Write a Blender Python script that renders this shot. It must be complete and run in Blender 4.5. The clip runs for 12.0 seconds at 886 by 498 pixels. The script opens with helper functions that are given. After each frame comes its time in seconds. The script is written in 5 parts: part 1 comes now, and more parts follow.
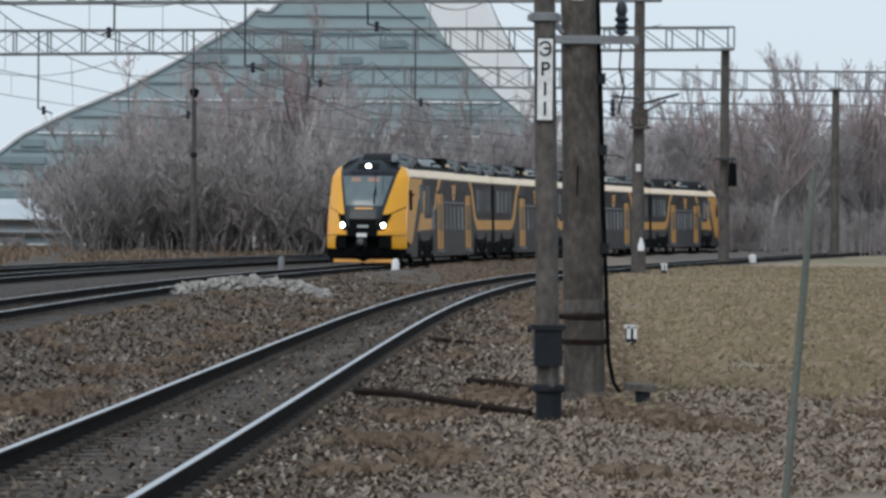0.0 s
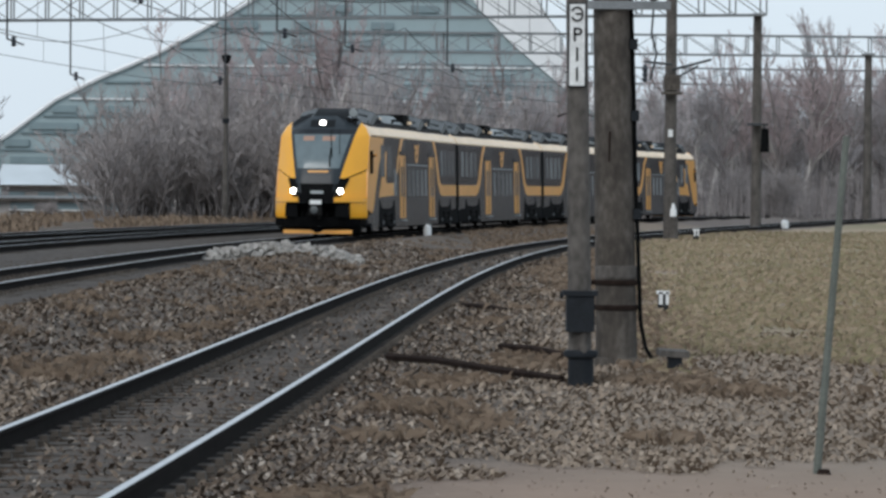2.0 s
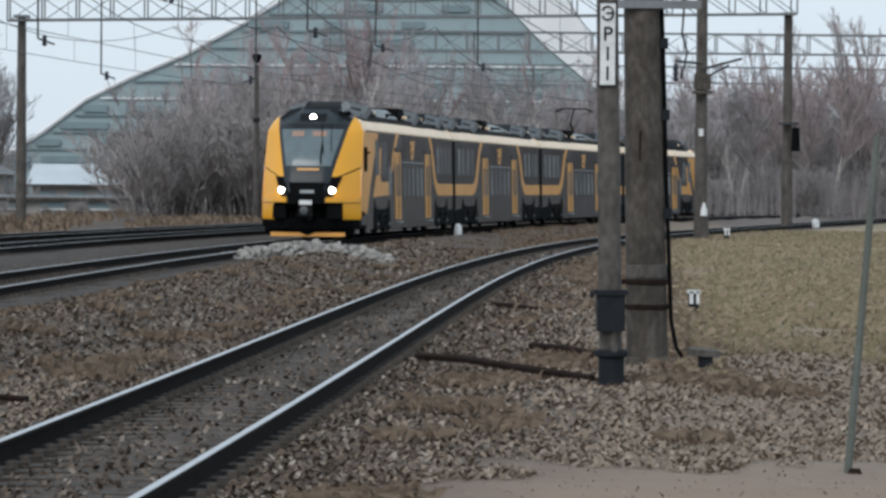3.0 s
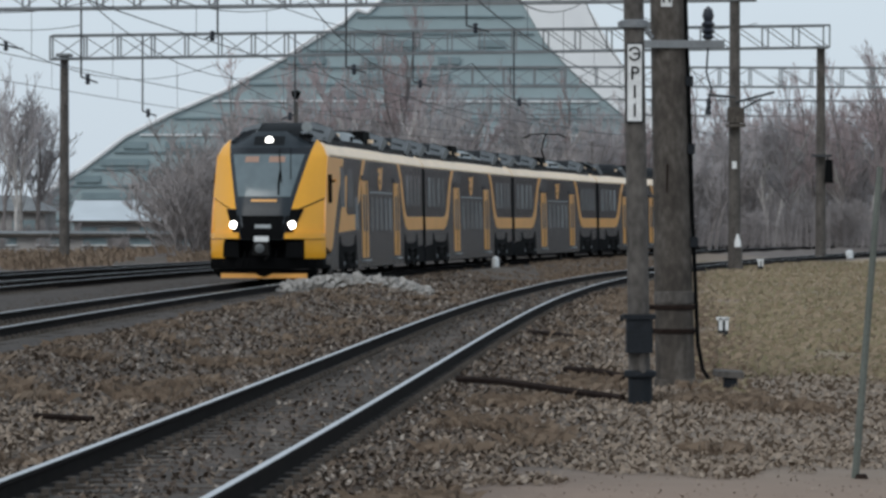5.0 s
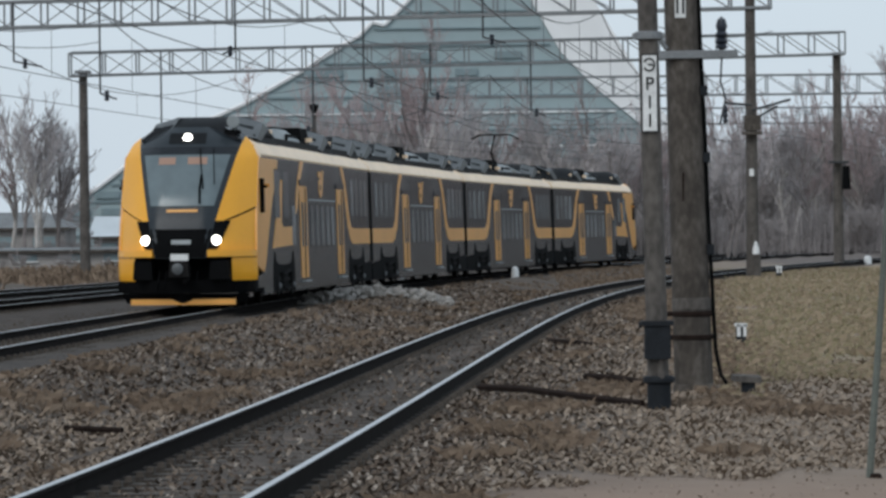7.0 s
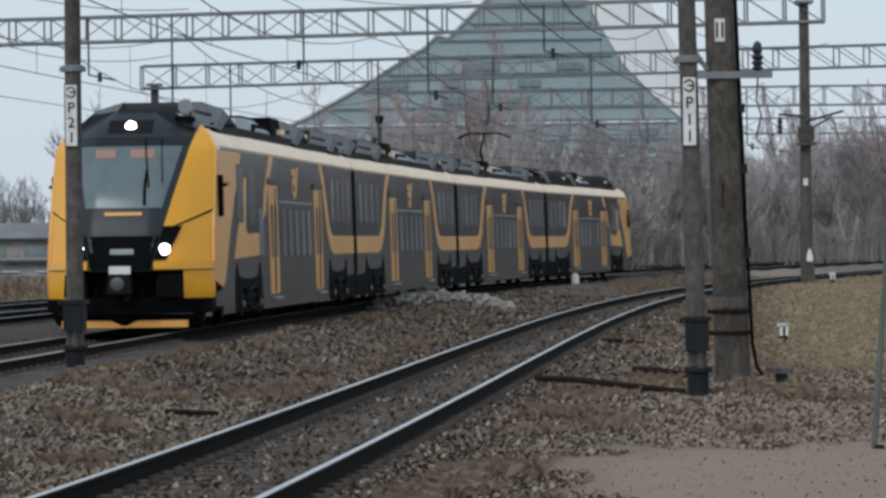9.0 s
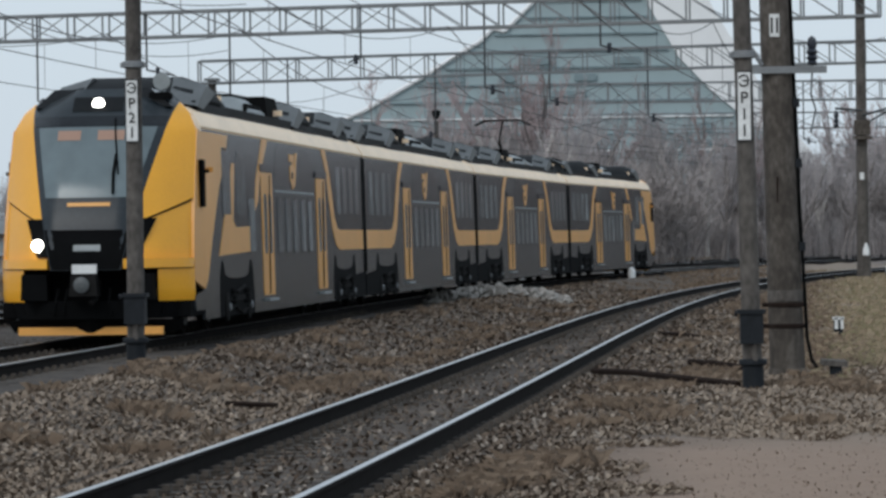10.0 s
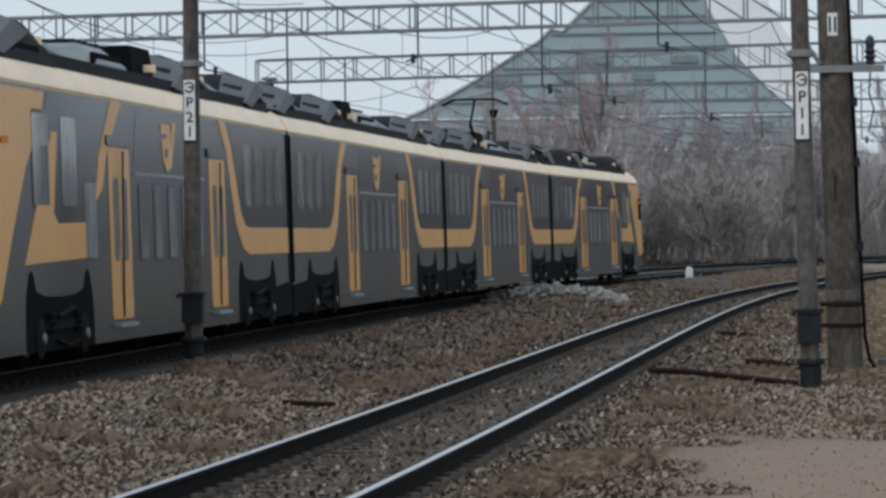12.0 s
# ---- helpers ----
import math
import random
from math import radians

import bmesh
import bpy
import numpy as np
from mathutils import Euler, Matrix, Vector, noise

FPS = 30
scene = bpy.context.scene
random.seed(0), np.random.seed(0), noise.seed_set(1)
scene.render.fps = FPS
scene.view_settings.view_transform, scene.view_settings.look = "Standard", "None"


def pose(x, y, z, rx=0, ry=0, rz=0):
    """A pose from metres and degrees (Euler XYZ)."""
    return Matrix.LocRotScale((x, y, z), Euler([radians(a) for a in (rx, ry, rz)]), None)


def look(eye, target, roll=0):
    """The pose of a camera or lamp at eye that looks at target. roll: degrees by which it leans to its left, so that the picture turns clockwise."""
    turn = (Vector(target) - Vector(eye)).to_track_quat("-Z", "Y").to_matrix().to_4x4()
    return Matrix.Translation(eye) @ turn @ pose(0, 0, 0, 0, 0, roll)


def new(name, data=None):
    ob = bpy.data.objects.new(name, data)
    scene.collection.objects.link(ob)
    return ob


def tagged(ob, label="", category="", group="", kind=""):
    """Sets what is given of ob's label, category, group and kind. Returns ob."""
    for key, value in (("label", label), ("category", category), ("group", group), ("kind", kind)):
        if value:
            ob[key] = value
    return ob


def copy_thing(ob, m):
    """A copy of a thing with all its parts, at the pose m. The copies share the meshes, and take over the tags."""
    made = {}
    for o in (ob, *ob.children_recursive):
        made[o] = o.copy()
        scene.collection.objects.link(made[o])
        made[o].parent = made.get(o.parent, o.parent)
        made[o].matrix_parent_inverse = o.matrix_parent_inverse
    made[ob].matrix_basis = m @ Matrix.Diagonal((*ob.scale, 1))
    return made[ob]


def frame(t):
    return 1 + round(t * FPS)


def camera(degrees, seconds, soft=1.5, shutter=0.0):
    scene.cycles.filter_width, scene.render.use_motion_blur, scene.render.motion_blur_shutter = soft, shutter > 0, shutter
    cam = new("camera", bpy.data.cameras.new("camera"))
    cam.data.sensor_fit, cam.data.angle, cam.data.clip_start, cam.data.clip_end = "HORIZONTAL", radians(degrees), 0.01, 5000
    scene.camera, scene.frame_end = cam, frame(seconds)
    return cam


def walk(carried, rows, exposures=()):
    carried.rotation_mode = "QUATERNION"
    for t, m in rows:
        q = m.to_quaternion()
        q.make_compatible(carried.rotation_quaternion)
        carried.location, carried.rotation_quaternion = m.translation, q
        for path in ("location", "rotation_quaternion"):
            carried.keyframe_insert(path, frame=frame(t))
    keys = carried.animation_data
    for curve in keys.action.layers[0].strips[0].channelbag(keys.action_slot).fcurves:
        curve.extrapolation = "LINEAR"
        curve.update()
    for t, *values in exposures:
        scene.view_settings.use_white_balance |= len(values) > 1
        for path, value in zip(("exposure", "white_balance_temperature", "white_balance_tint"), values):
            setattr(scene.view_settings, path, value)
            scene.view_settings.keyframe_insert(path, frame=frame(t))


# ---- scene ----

cam = camera(14.0, 12.0, soft=2.9)

# seconds, eye x, y, z, heading, pitch, lean to the left
PATH = [
    (0.0, 0.035, 2.836, 1.977, 1.608, -0.426, 0.489),
    (0.5, 0.035, 2.836, 1.977, 1.423, -0.463, 0.471),
    (1.0, 0.035, 2.836, 1.977, 1.138, -0.566, 0.443),
    (1.5, 0.035, 2.836, 1.977, 1.118, -0.961, 0.395),
    (2.0, 0.035, 2.836, 1.977, 1.104, -0.974, 0.476),
    (2.5, 0.035, 2.836, 1.977, 0.827, -0.978, 0.478),
    (3.0, 0.035, 2.836, 1.977, 0.620, -0.989, 0.456),
    (4.8, 0.034, 1.633, 1.956, -0.016, -0.470, 0.090),
    (5.0, 0.012, 0.641, 1.947, 0.017, -0.447, 0.083),
    (5.5, 0.000, 0.000, 1.940, 0.015, -0.308, 0.000),
    (6.0, 0.000, 0.000, 1.940, 0.000, -0.298, -0.288),
    (6.5, 0.000, 0.000, 1.940, 0.011, -0.297, -0.576),
    (7.0, 0.000, 0.000, 1.940, -0.287, -0.264, -0.676),
    (7.5, 0.000, 0.000, 1.940, -0.524, 0.117, -0.698),
    (7.7, 0.000, 0.000, 1.940, -0.833, 0.198, -0.718),
    (9.3, 0.064, -4.643, 1.875, -1.488, -0.166, -0.711),
    (9.5, 0.064, -4.643, 1.875, -1.709, -0.186, -0.686),
    (10.0, 0.064, -4.643, 1.875, -2.193, -0.177, -0.773),
    (10.5, 0.064, -4.643, 1.875, -2.485, -0.185, -0.760),
    (11.0, 0.064, -4.643, 1.875, -2.821, -0.180, -0.762),
    (11.5, 0.064, -4.643, 1.875, -2.973, -0.179, -0.814),
    (12.0, 0.064, -4.643, 1.875, -3.103, -0.178, -0.754),
]


def view(x, y, z, heading, pitch, lean):
    h, p = radians(heading), radians(pitch)
    way = Vector((math.sin(h) * math.cos(p), math.cos(h) * math.cos(p), math.sin(p)))
    return look((x, y, z), Vector((x, y, z)) + way * 50, lean)


walk(cam, [(r[0], view(*r[1:])) for r in PATH], exposures=[(0.0, 0.16), (0.7, 0.16), (1.5, 0.23), (3.2, 0.23), (5.0, 0.02), (12.0, 0.02)])

# ---- light: overcast day ----
world = bpy.data.worlds.new("sky")
scene.world = world
world.use_nodes = True
wn = world.node_tree
sky = wn.nodes.new("ShaderNodeTexSky")
sky.sky_type = "NISHITA"
sky.sun_disc = False
sky.sun_elevation, sky.sun_rotation = radians(38), radians(215)
sky.air_density, sky.dust_density, sky.ozone_density = 1.0, 3.0, 2.0
back = wn.nodes["Background"]
back.inputs["Strength"].default_value = 0.125
cloud = wn.nodes.new("ShaderNodeMix")
cloud.data_type = "RGBA"
cloud.inputs["Factor"].default_value = 0.85
cloud.inputs["B"].default_value = (5.3, 6.1, 6.85, 1)
wn.links.new(sky.outputs["Color"], cloud.inputs["A"])
wn.links.new(cloud.outputs["Result"], back.inputs["Color"])
sun = new("sun", bpy.data.lights.new("sun", "SUN"))
sun.data.energy, sun.data.angle, sun.data.color = 0.9, radians(25), (1.0, 0.97, 0.93)
sun.matrix_world = look((-40, -60, 70), (0, 20, 0))
scene.view_settings.exposure = 0.0


# ---- materials ----
def material(name, colour, rough=0.7, metal=0.0, vary=0.15, scale=4.0, bump=0.0, fine=40.0, second=None, spec=0.4, per=0.0, stretch=(1, 1, 1)):
    m = bpy.data.materials.new(name)
    m.use_nodes = True
    nt = m.node_tree
    n, l = nt.nodes, nt.links
    b = n["Principled BSDF"]
    b.inputs["Roughness"].default_value, b.inputs["Metallic"].default_value = rough, metal
    b.inputs["Specular IOR Level"].default_value = spec
    co = n.new("ShaderNodeTexCoord")
    mp = n.new("ShaderNodeMapping")
    mp.inputs["Scale"].default_value = stretch
    l.new(co.outputs["Object"], mp.inputs["Vector"])
    big, small = n.new("ShaderNodeTexNoise"), n.new("ShaderNodeTexNoise")
    for t, s in ((big, scale), (small, fine)):
        t.inputs["Scale"].default_value, t.inputs["Detail"].default_value = s, 5
        l.new(mp.outputs["Vector"], t.inputs["Vector"])
    add = n.new("ShaderNodeMath")
    add.operation = "MULTIPLY_ADD"
    add.inputs[1].default_value, add.inputs[2].default_value = 0.5, 0.0
    l.new(small.outputs["Fac"], add.inputs[0])
    half = n.new("ShaderNodeMath")
    half.operation = "MULTIPLY_ADD"
    half.inputs[1].default_value = 0.5
    l.new(big.outputs["Fac"], half.inputs[0])
    l.new(add.outputs[0], half.inputs[2])
    ramp = n.new("ShaderNodeValToRGB")
    c = Vector(colour)
    d = Vector(second) if second else c * (1 + vary * 1.6)
    e = c * (1 - vary * 1.6)
    ramp.color_ramp.elements[0].position, ramp.color_ramp.elements[1].position = 0.3, 0.7
    ramp.color_ramp.elements[0].color, ramp.color_ramp.elements[1].color = (*e, 1), (*d, 1)
    mid = ramp.color_ramp.elements.new(0.5)
    mid.color = (*c, 1)
    l.new(half.outputs[0], ramp.inputs["Fac"])
    last = ramp.outputs["Color"]
    if per:
        info = n.new("ShaderNodeObjectInfo")
        rnd = n.new("ShaderNodeMapRange")
        rnd.inputs["To Min"].default_value, rnd.inputs["To Max"].default_value = 1 - per, 1 + per
        l.new(info.outputs["Random"], rnd.inputs["Value"])
        hsv = n.new("ShaderNodeHueSaturation")
        l.new(rnd.outputs["Result"], hsv.inputs["Value"])
        l.new(last, hsv.inputs["Color"])
        last = hsv.outputs["Color"]
    l.new(last, b.inputs["Base Color"])
    if bump:
        bp = n.new("ShaderNodeBump")
        bp.inputs["Strength"].default_value, bp.inputs["Distance"].default_value = bump, 0.02
        l.new(half.outputs[0], bp.inputs["Height"])
        l.new(bp.outputs["Normal"], b.inputs["Normal"])
    return m


def glow(name, colour, strength):
    m = bpy.data.materials.new(name)
    m.use_nodes = True
    b = m.node_tree.nodes["Principled BSDF"]
    b.inputs["Base Color"].default_value = (*colour, 1)
    b.inputs["Emission Color"].default_value = (*colour, 1)
    b.inputs["Emission Strength"].default_value = strength
    return m


def island_material(name, colours, rough=0.9):
    m = bpy.data.materials.new(name)
    m.use_nodes = True
    n, l = m.node_tree.nodes, m.node_tree.links
    geo, ramp = n.new("ShaderNodeNewGeometry"), n.new("ShaderNodeValToRGB")
    cr = ramp.color_ramp
    cr.elements[0].color, cr.elements[1].color = (*colours[0], 1), (*colours[-1], 1)
    for i, c in enumerate(colours[1:-1]):
        cr.elements.new((i + 1) / (len(colours) - 1)).color = (*c, 1)
    l.new(geo.outputs["Random Per Island"], ramp.inputs["Fac"])
    l.new(ramp.outputs["Color"], n["Principled BSDF"].inputs["Base Color"])
    n["Principled BSDF"].inputs["Roughness"].default_value = rough
    n["Principled BSDF"].inputs["Specular IOR Level"].default_value = 0.1
    return m


YELLOW = material("yellow_paint", (0.86, 0.405, 0.03), 0.24, 0, 0.05, 0.8, 0, 30)
# Orange trim; also the yellow livery in dimmer light on the cab sides.
ORANGE = material("orange_paint_and_dim_yellow", (0.74, 0.365, 0.09), 0.35, 0, 0.07, 0.8, 0, 30)
CREAM = material("cream_paint", (0.93, 0.72, 0.50), 0.4, 0, 0.08, 0.8, 0, 12)
GREY = material("grey_paint", (0.040, 0.045, 0.050), 0.22, 0, 0.25, 0.7, 0, 9, spec=0.22)
CHARCOAL = material("charcoal_paint", (0.014, 0.018, 0.023), 0.2, 0, 0.2, 1.0, 0, 12, spec=0.25)
MASK = material("glossy_dark_mask", (0.026, 0.034, 0.041), 0.32, 0, 0.12, 1.0, 0, 12, spec=0.22)
# Rubber and black parts; also the shade painted in wheel openings and car gaps.
BLACK = material("black_rubber_and_shade", (0.005, 0.0055, 0.006), 0.85, 0, 0.2, 5, 0.1, spec=0.05)
UNDER = material("underframe_near_black", (0.012, 0.012, 0.012), 0.85, 0.0, 0.3, 4, 0.3, spec=0.08)
# Pale vertical streaks in the colour stand in for sky reflections on the panes.
GLASS = material("window_glass_painted_streaks", (0.20, 0.228, 0.238), 0.08, 0, 0.25, 1.6, 0, 5, second=(0.46, 0.50, 0.515), spec=0.6, per=0.3, stretch=(1, 3.0, 0.35))
SCREEN = material("windscreen_glass", (0.125, 0.163, 0.178), 0.12, 0, 0.12, 0.5, 0, 3, spec=0.45)
ROOFGEAR = material("roof_equipment_grey", (0.010, 0.012, 0.014), 0.7, 0.0, 0.3, 2, 0.1, spec=0.12)
ROOFMID = material("dull_roof_cover", (0.085, 0.095, 0.10), 0.5, 0.1, 0.25, 2)
ROOFLIGHT = material("light_roof_cover", (0.26, 0.29, 0.30), 0.5, 0.1, 0.15, 2)
WHITE = material("white_paint", (0.70, 0.72, 0.72), 0.5, 0, 0.12, 5)
LAMP = glow("lit_headlamp", (1.0, 0.97, 0.9), 9.0)
DISPLAY = glow("lit_destination_display", (0.30, 0.18, 0.13), 0.06)
RAILSIDE = material("rusty_rail_side", (0.011, 0.0095, 0.009), 0.9, 0.0, 0.3, 6, 0.2, spec=0.08)
RAILTOP = material("worn_rail_head", (0.52, 0.53, 0.54), 0.36, 0.8, 0.12, 3, 0, 30)
# Darker ballast of the main tracks, with shade by the train in its colour.
DARKBED = material("shade_dark_ballast", (0.046, 0.037, 0.031), 0.95, 0, 0.5, 1.6, 1.0, 14, second=(0.092, 0.073, 0.06))
SLEEPER = material("old_sleeper", (0.055, 0.046, 0.038), 0.9, 0, 0.35, 3, 0.5, 25, per=0.25)
BALLAST = material("dirty_ballast", (0.074, 0.057, 0.046), 0.95, 0, 0.5, 1.6, 1.0, 14, second=(0.135, 0.105, 0.084))
CONCRETE = material("weathered_concrete", (0.088, 0.080, 0.073), 0.9, 0, 0.42, 2.6, 0.6, 16, stretch=(1, 1, 0.6))
CONCRETE_B = material("brown_stained_concrete", (0.066, 0.057, 0.049), 0.9, 0, 0.42, 2.2, 0.6, 14, second=(0.135, 0.122, 0.108), stretch=(1, 1, 0.55))
DARKSTEEL = material("dark_painted_steel", (0.013, 0.016, 0.020), 0.7, 0.0, 0.3, 6, 0.2, spec=0.2)
GALV = material("galvanised_steel", (0.20, 0.215, 0.225), 0.6, 0.3, 0.2, 1.5)
WIRE = material("contact_wire", (0.05, 0.055, 0.06), 0.6, 0.4, 0.2, 2)
PORCELAIN = material("brown_insulator", (0.02, 0.025, 0.035), 0.3, 0, 0.2, 5)
RUST = material("rusty_iron", (0.018, 0.012, 0.010), 0.9, 0.0, 0.4, 6, 0.4, spec=0.1)
STAKEMAT = material("grey_green_stake", (0.12, 0.135, 0.12), 0.7, 0.2, 0.2, 4)
PLASTER = material("pale_wall", (0.32, 0.31, 0.30), 0.9, 0, 0.2, 0.6)
SHEDROOF = material("grey_shed_roof", (0.17, 0.18, 0.185), 0.8, 0, 0.3, 0.5, 0, 5)
ROOFWHITE = material("pale_metal_roof", (0.50, 0.55, 0.58), 0.6, 0, 0.1, 0.4)
FACADE = material("steel_and_glass_facade", (0.30, 0.385, 0.405), 0.4, 0.1, 0.06, 0.05, 0, 0.6, spec=0.5)
FACADE_LIGHT = material("pale_metal_and_sky_sheen", (0.80, 0.82, 0.83), 0.5, 0.0, 0.04, 0.05, 0, 0.6)
FACADE_BAND = material("facade_glass_band", (0.19, 0.255, 0.275), 0.25, 0, 0.1, 0.1, 0, 1)
BARK = material("grey_brown_bark", (0.20, 0.182, 0.178), 0.95, 0, 0.3, 2, 0.4)
BIRCH = material("pale_birch_bark", (0.42, 0.40, 0.38), 0.9, 0, 0.3, 2, 0.3)
# Twig colours are lightened and greyed to put in the haze of distance.
TWIG = material("hazed_bare_twigs", (0.315, 0.297, 0.302), 0.95, 0, 0.25, 0.6, 0, 6, per=0.25)
TWIG_RED = material("hazed_reddish_twigs", (0.345, 0.283, 0.283), 0.95, 0, 0.25, 0.6, 0, 6, per=0.2)
BUSH = material("hazed_bush_twigs", (0.305, 0.28, 0.275), 0.95, 0, 0.3, 0.6, 0, 6, per=0.2)
STONE = material("pale_rubble", (0.28, 0.268, 0.25), 0.95, 0, 0.3, 3, 0.6, 18, per=0.25)
LEAVES = island_material("dry_leaf_litter", [(0.055, 0.041, 0.032), (0.112, 0.083, 0.062), (0.185, 0.15, 0.12), (0.085, 0.06, 0.045), (0.35, 0.307, 0.263)])
PEBBLE = island_material("ballast_stones", [(0.05, 0.040, 0.033), (0.085, 0.068, 0.056), (0.068, 0.052, 0.042), (0.115, 0.095, 0.08)])
THICKET = island_material("far_thicket_stems", [(0.21, 0.195, 0.197), (0.29, 0.27, 0.272), (0.25, 0.225, 0.227), (0.40, 0.375, 0.37), (0.17, 0.157, 0.16)])
PALE_LEAVES = island_material("pale_leaf_litter", [(0.155, 0.122, 0.094), (0.225, 0.178, 0.138), (0.285, 0.232, 0.183), (0.185, 0.143, 0.108), (0.355, 0.298, 0.243)])
PALE_STRAW = island_material("pale_lawn_blades", [(0.275, 0.215, 0.152), (0.335, 0.27, 0.198), (0.225, 0.205, 0.123), (0.29, 0.236, 0.163)])
STRAW = island_material("dry_grass_blades", [(0.155, 0.115, 0.086), (0.25, 0.195, 0.147), (0.125, 0.093, 0.069), (0.20, 0.152, 0.114)])


# ---- mesh tools ----
class Shape:
    """Vertices and faces of one mesh."""

    def __init__(self):
        self.v, self.f = [], []

    def add(self, verts, faces):
        k = len(self.v)
        self.v += [tuple(p) for p in verts]
        self.f += [tuple(i + k for i in f) for f in faces]
        return self

    def box(self, c, s, m=None, taper=1.0):
        x, y, z = (a / 2 for a in s)
        pts = [Vector((sx * x * (taper if sz > 0 else 1), sy * y * (taper if sz > 0 else 1), sz * z)) for sz in (-1, 1) for sx, sy in ((-1, -1), (1, -1), (1, 1), (-1, 1))]
        if m is not None:
            pts = [m @ p for p in pts]
        pts = [p + Vector(c) for p in pts]
        return self.add(pts, [(3, 2, 1, 0), (4, 5, 6, 7), (0, 1, 5, 4), (1, 2, 6, 5), (2, 3, 7, 6), (3, 0, 4, 7)])

    def tube(self, p, q, r, r2=None, n=8, caps=True):
        p, q = Vector(p), Vector(q)
        r2 = r if r2 is None else r2
        d = (q - p)
        if d.length < 1e-6:
            return self
        d.normalize()
        a = d.orthogonal().normalized()
        b = d.cross(a)
        ring = [a * math.cos(6.28319 * i / n) + b * math.sin(6.28319 * i / n) for i in range(n)]
        pts = [p + o * r for o in ring] + [q + o * r2 for o in ring]
        faces = [(i, (i + 1) % n, n + (i + 1) % n, n + i) for i in range(n)]
        if caps:
            faces += [tuple(range(n - 1, -1, -1)), tuple(range(n, 2 * n))]
        return self.add(pts, faces)

    def path(self, pts, r, n=6):
        pts = [Vector(p) for p in pts]
        rings, a = [], None
        for i, p in enumerate(pts):
            d = (pts[min(i + 1, len(pts) - 1)] - pts[max(i - 1, 0)]).normalized()
            a = d.orthogonal().normalized() if a is None else (a - d * a.dot(d)).normalized()
            b = d.cross(a)
            rings.append([p + (a * math.cos(6.28319 * k / n) + b * math.sin(6.28319 * k / n)) * r for k in range(n)])
        return self.loft(rings)

    def lathe(self, c, prof, n=16, axis="z"):
        pts = []
        for r, h in prof:
            for i in range(n):
                a = 6.28319 * i / n
                o = (r * math.cos(a), r * math.sin(a), h)
                if axis == "x":
                    o = (h, o[0], o[1])
                elif axis == "y":
                    o = (o[0], h, o[1])
                pts.append(Vector(c) + Vector(o))
        faces = [(k * n + i, k * n + (i + 1) % n, (k + 1) * n + (i + 1) % n, (k + 1) * n + i) for k in range(len(prof) - 1) for i in range(n)]
        faces += [tuple(range(n - 1, -1, -1)), tuple((len(prof) - 1) * n + i for i in range(n))]
        return self.add(pts, faces)

    def loft(self, rings, closed=True, caps=True):
        n = len(rings[0])
        m = n if closed else n - 1
        faces = [(k * n + i, k * n + (i + 1) % n, (k + 1) * n + (i + 1) % n, (k + 1) * n + i) for k in range(len(rings) - 1) for i in range(m)]
        if caps:
            faces += [tuple(range(n - 1, -1, -1)), tuple((len(rings) - 1) * n + i for i in range(n))]
        return self.add([p for r in rings for p in r], faces)

    def plate(self, outline, at, depth=0.02, axis="x"):
        """A flat panel: outline of (a, b) pairs set at a place along an axis, with a thickness."""
        n = len(outline)

        def put(a, b, h):
            return (h, a, b) if axis == "x" else (a, h, b) if axis == "y" else (a, b, h)
        pts = [put(a, b, at) for a, b in outline] + [put(a, b, at + depth) for a, b in outline]
        return self.add(pts, [tuple(range(n - 1, -1, -1)), tuple(range(n, 2 * n))] + [(i, (i + 1) % n, n + (i + 1) % n, n + i) for i in range(n)])

    def data(self, name, mat, smooth=False):
        me = bpy.data.meshes.new(name)
        me.from_pydata(self.v, [], self.f)
        me.materials.append(mat)
        bm = bmesh.new()
        bm.from_mesh(me)
        if len(self.f) < 60000:
            bmesh.ops.recalc_face_normals(bm, faces=bm.faces)
        bm.to_mesh(me)
        bm.free()
        if smooth:
            me.shade_smooth()
            me.set_sharp_from_angle(angle=radians(35))
        return me


def part(name, shape, mat, parent, label="", smooth=False):
    ob = new(name, shape.data(name, mat, smooth))
    ob.parent = parent
    return tagged(ob, label)


def thing(name, at, label, category, group="", turn=0, kind=""):
    ob = new(name)
    ob.matrix_world = pose(*at, 0, 0, turn)
    return tagged(ob, label, category, group, kind)


def solo(name, shape, mat, label, category="", group="", kind="", smooth=False):
    return tagged(new(name, shape.data(name, mat, smooth)), label, category, group, kind)


# ---- lines of the tracks ----
def poly(c, y, lo, hi, bend=0.0035):
    u = min(max(y, lo), hi)
    w = (u - 100) / 100
    x = sum(k * w ** (len(c) - 1 - i) for i, k in enumerate(c))
    slope = sum((len(c) - 1 - i) * k * w ** (len(c) - 2 - i) for i, k in enumerate(c[:-1])) / 100
    x += slope * (y - u)
    return x + (0.5 * bend * (y - hi) ** 2 if y > hi else 0)


def main_x(y):
    return poly((-1.5674, 2.8787, 6.9472, 9.3693, -4.5973), y, 48, 225, 0.002)


def near_x(y):
    return poly((4.4263, 7.1335, 10.3085, 3.3879), y, 20, 160, 0.0004)


def along(fx, y, off=0.0):
    """Point and heading of a line running `off` metres to the right of fx."""
    slope = (fx(y + 0.05) - fx(y - 0.05)) / 0.1
    k = math.hypot(1, slope)
    return fx(y) + off / k, y - off * slope / k, slope


MAIN_Z, NEAR_Z = 0.28, 0.18
OFF_TWO, OFF_THREE = -6.4, -10.6


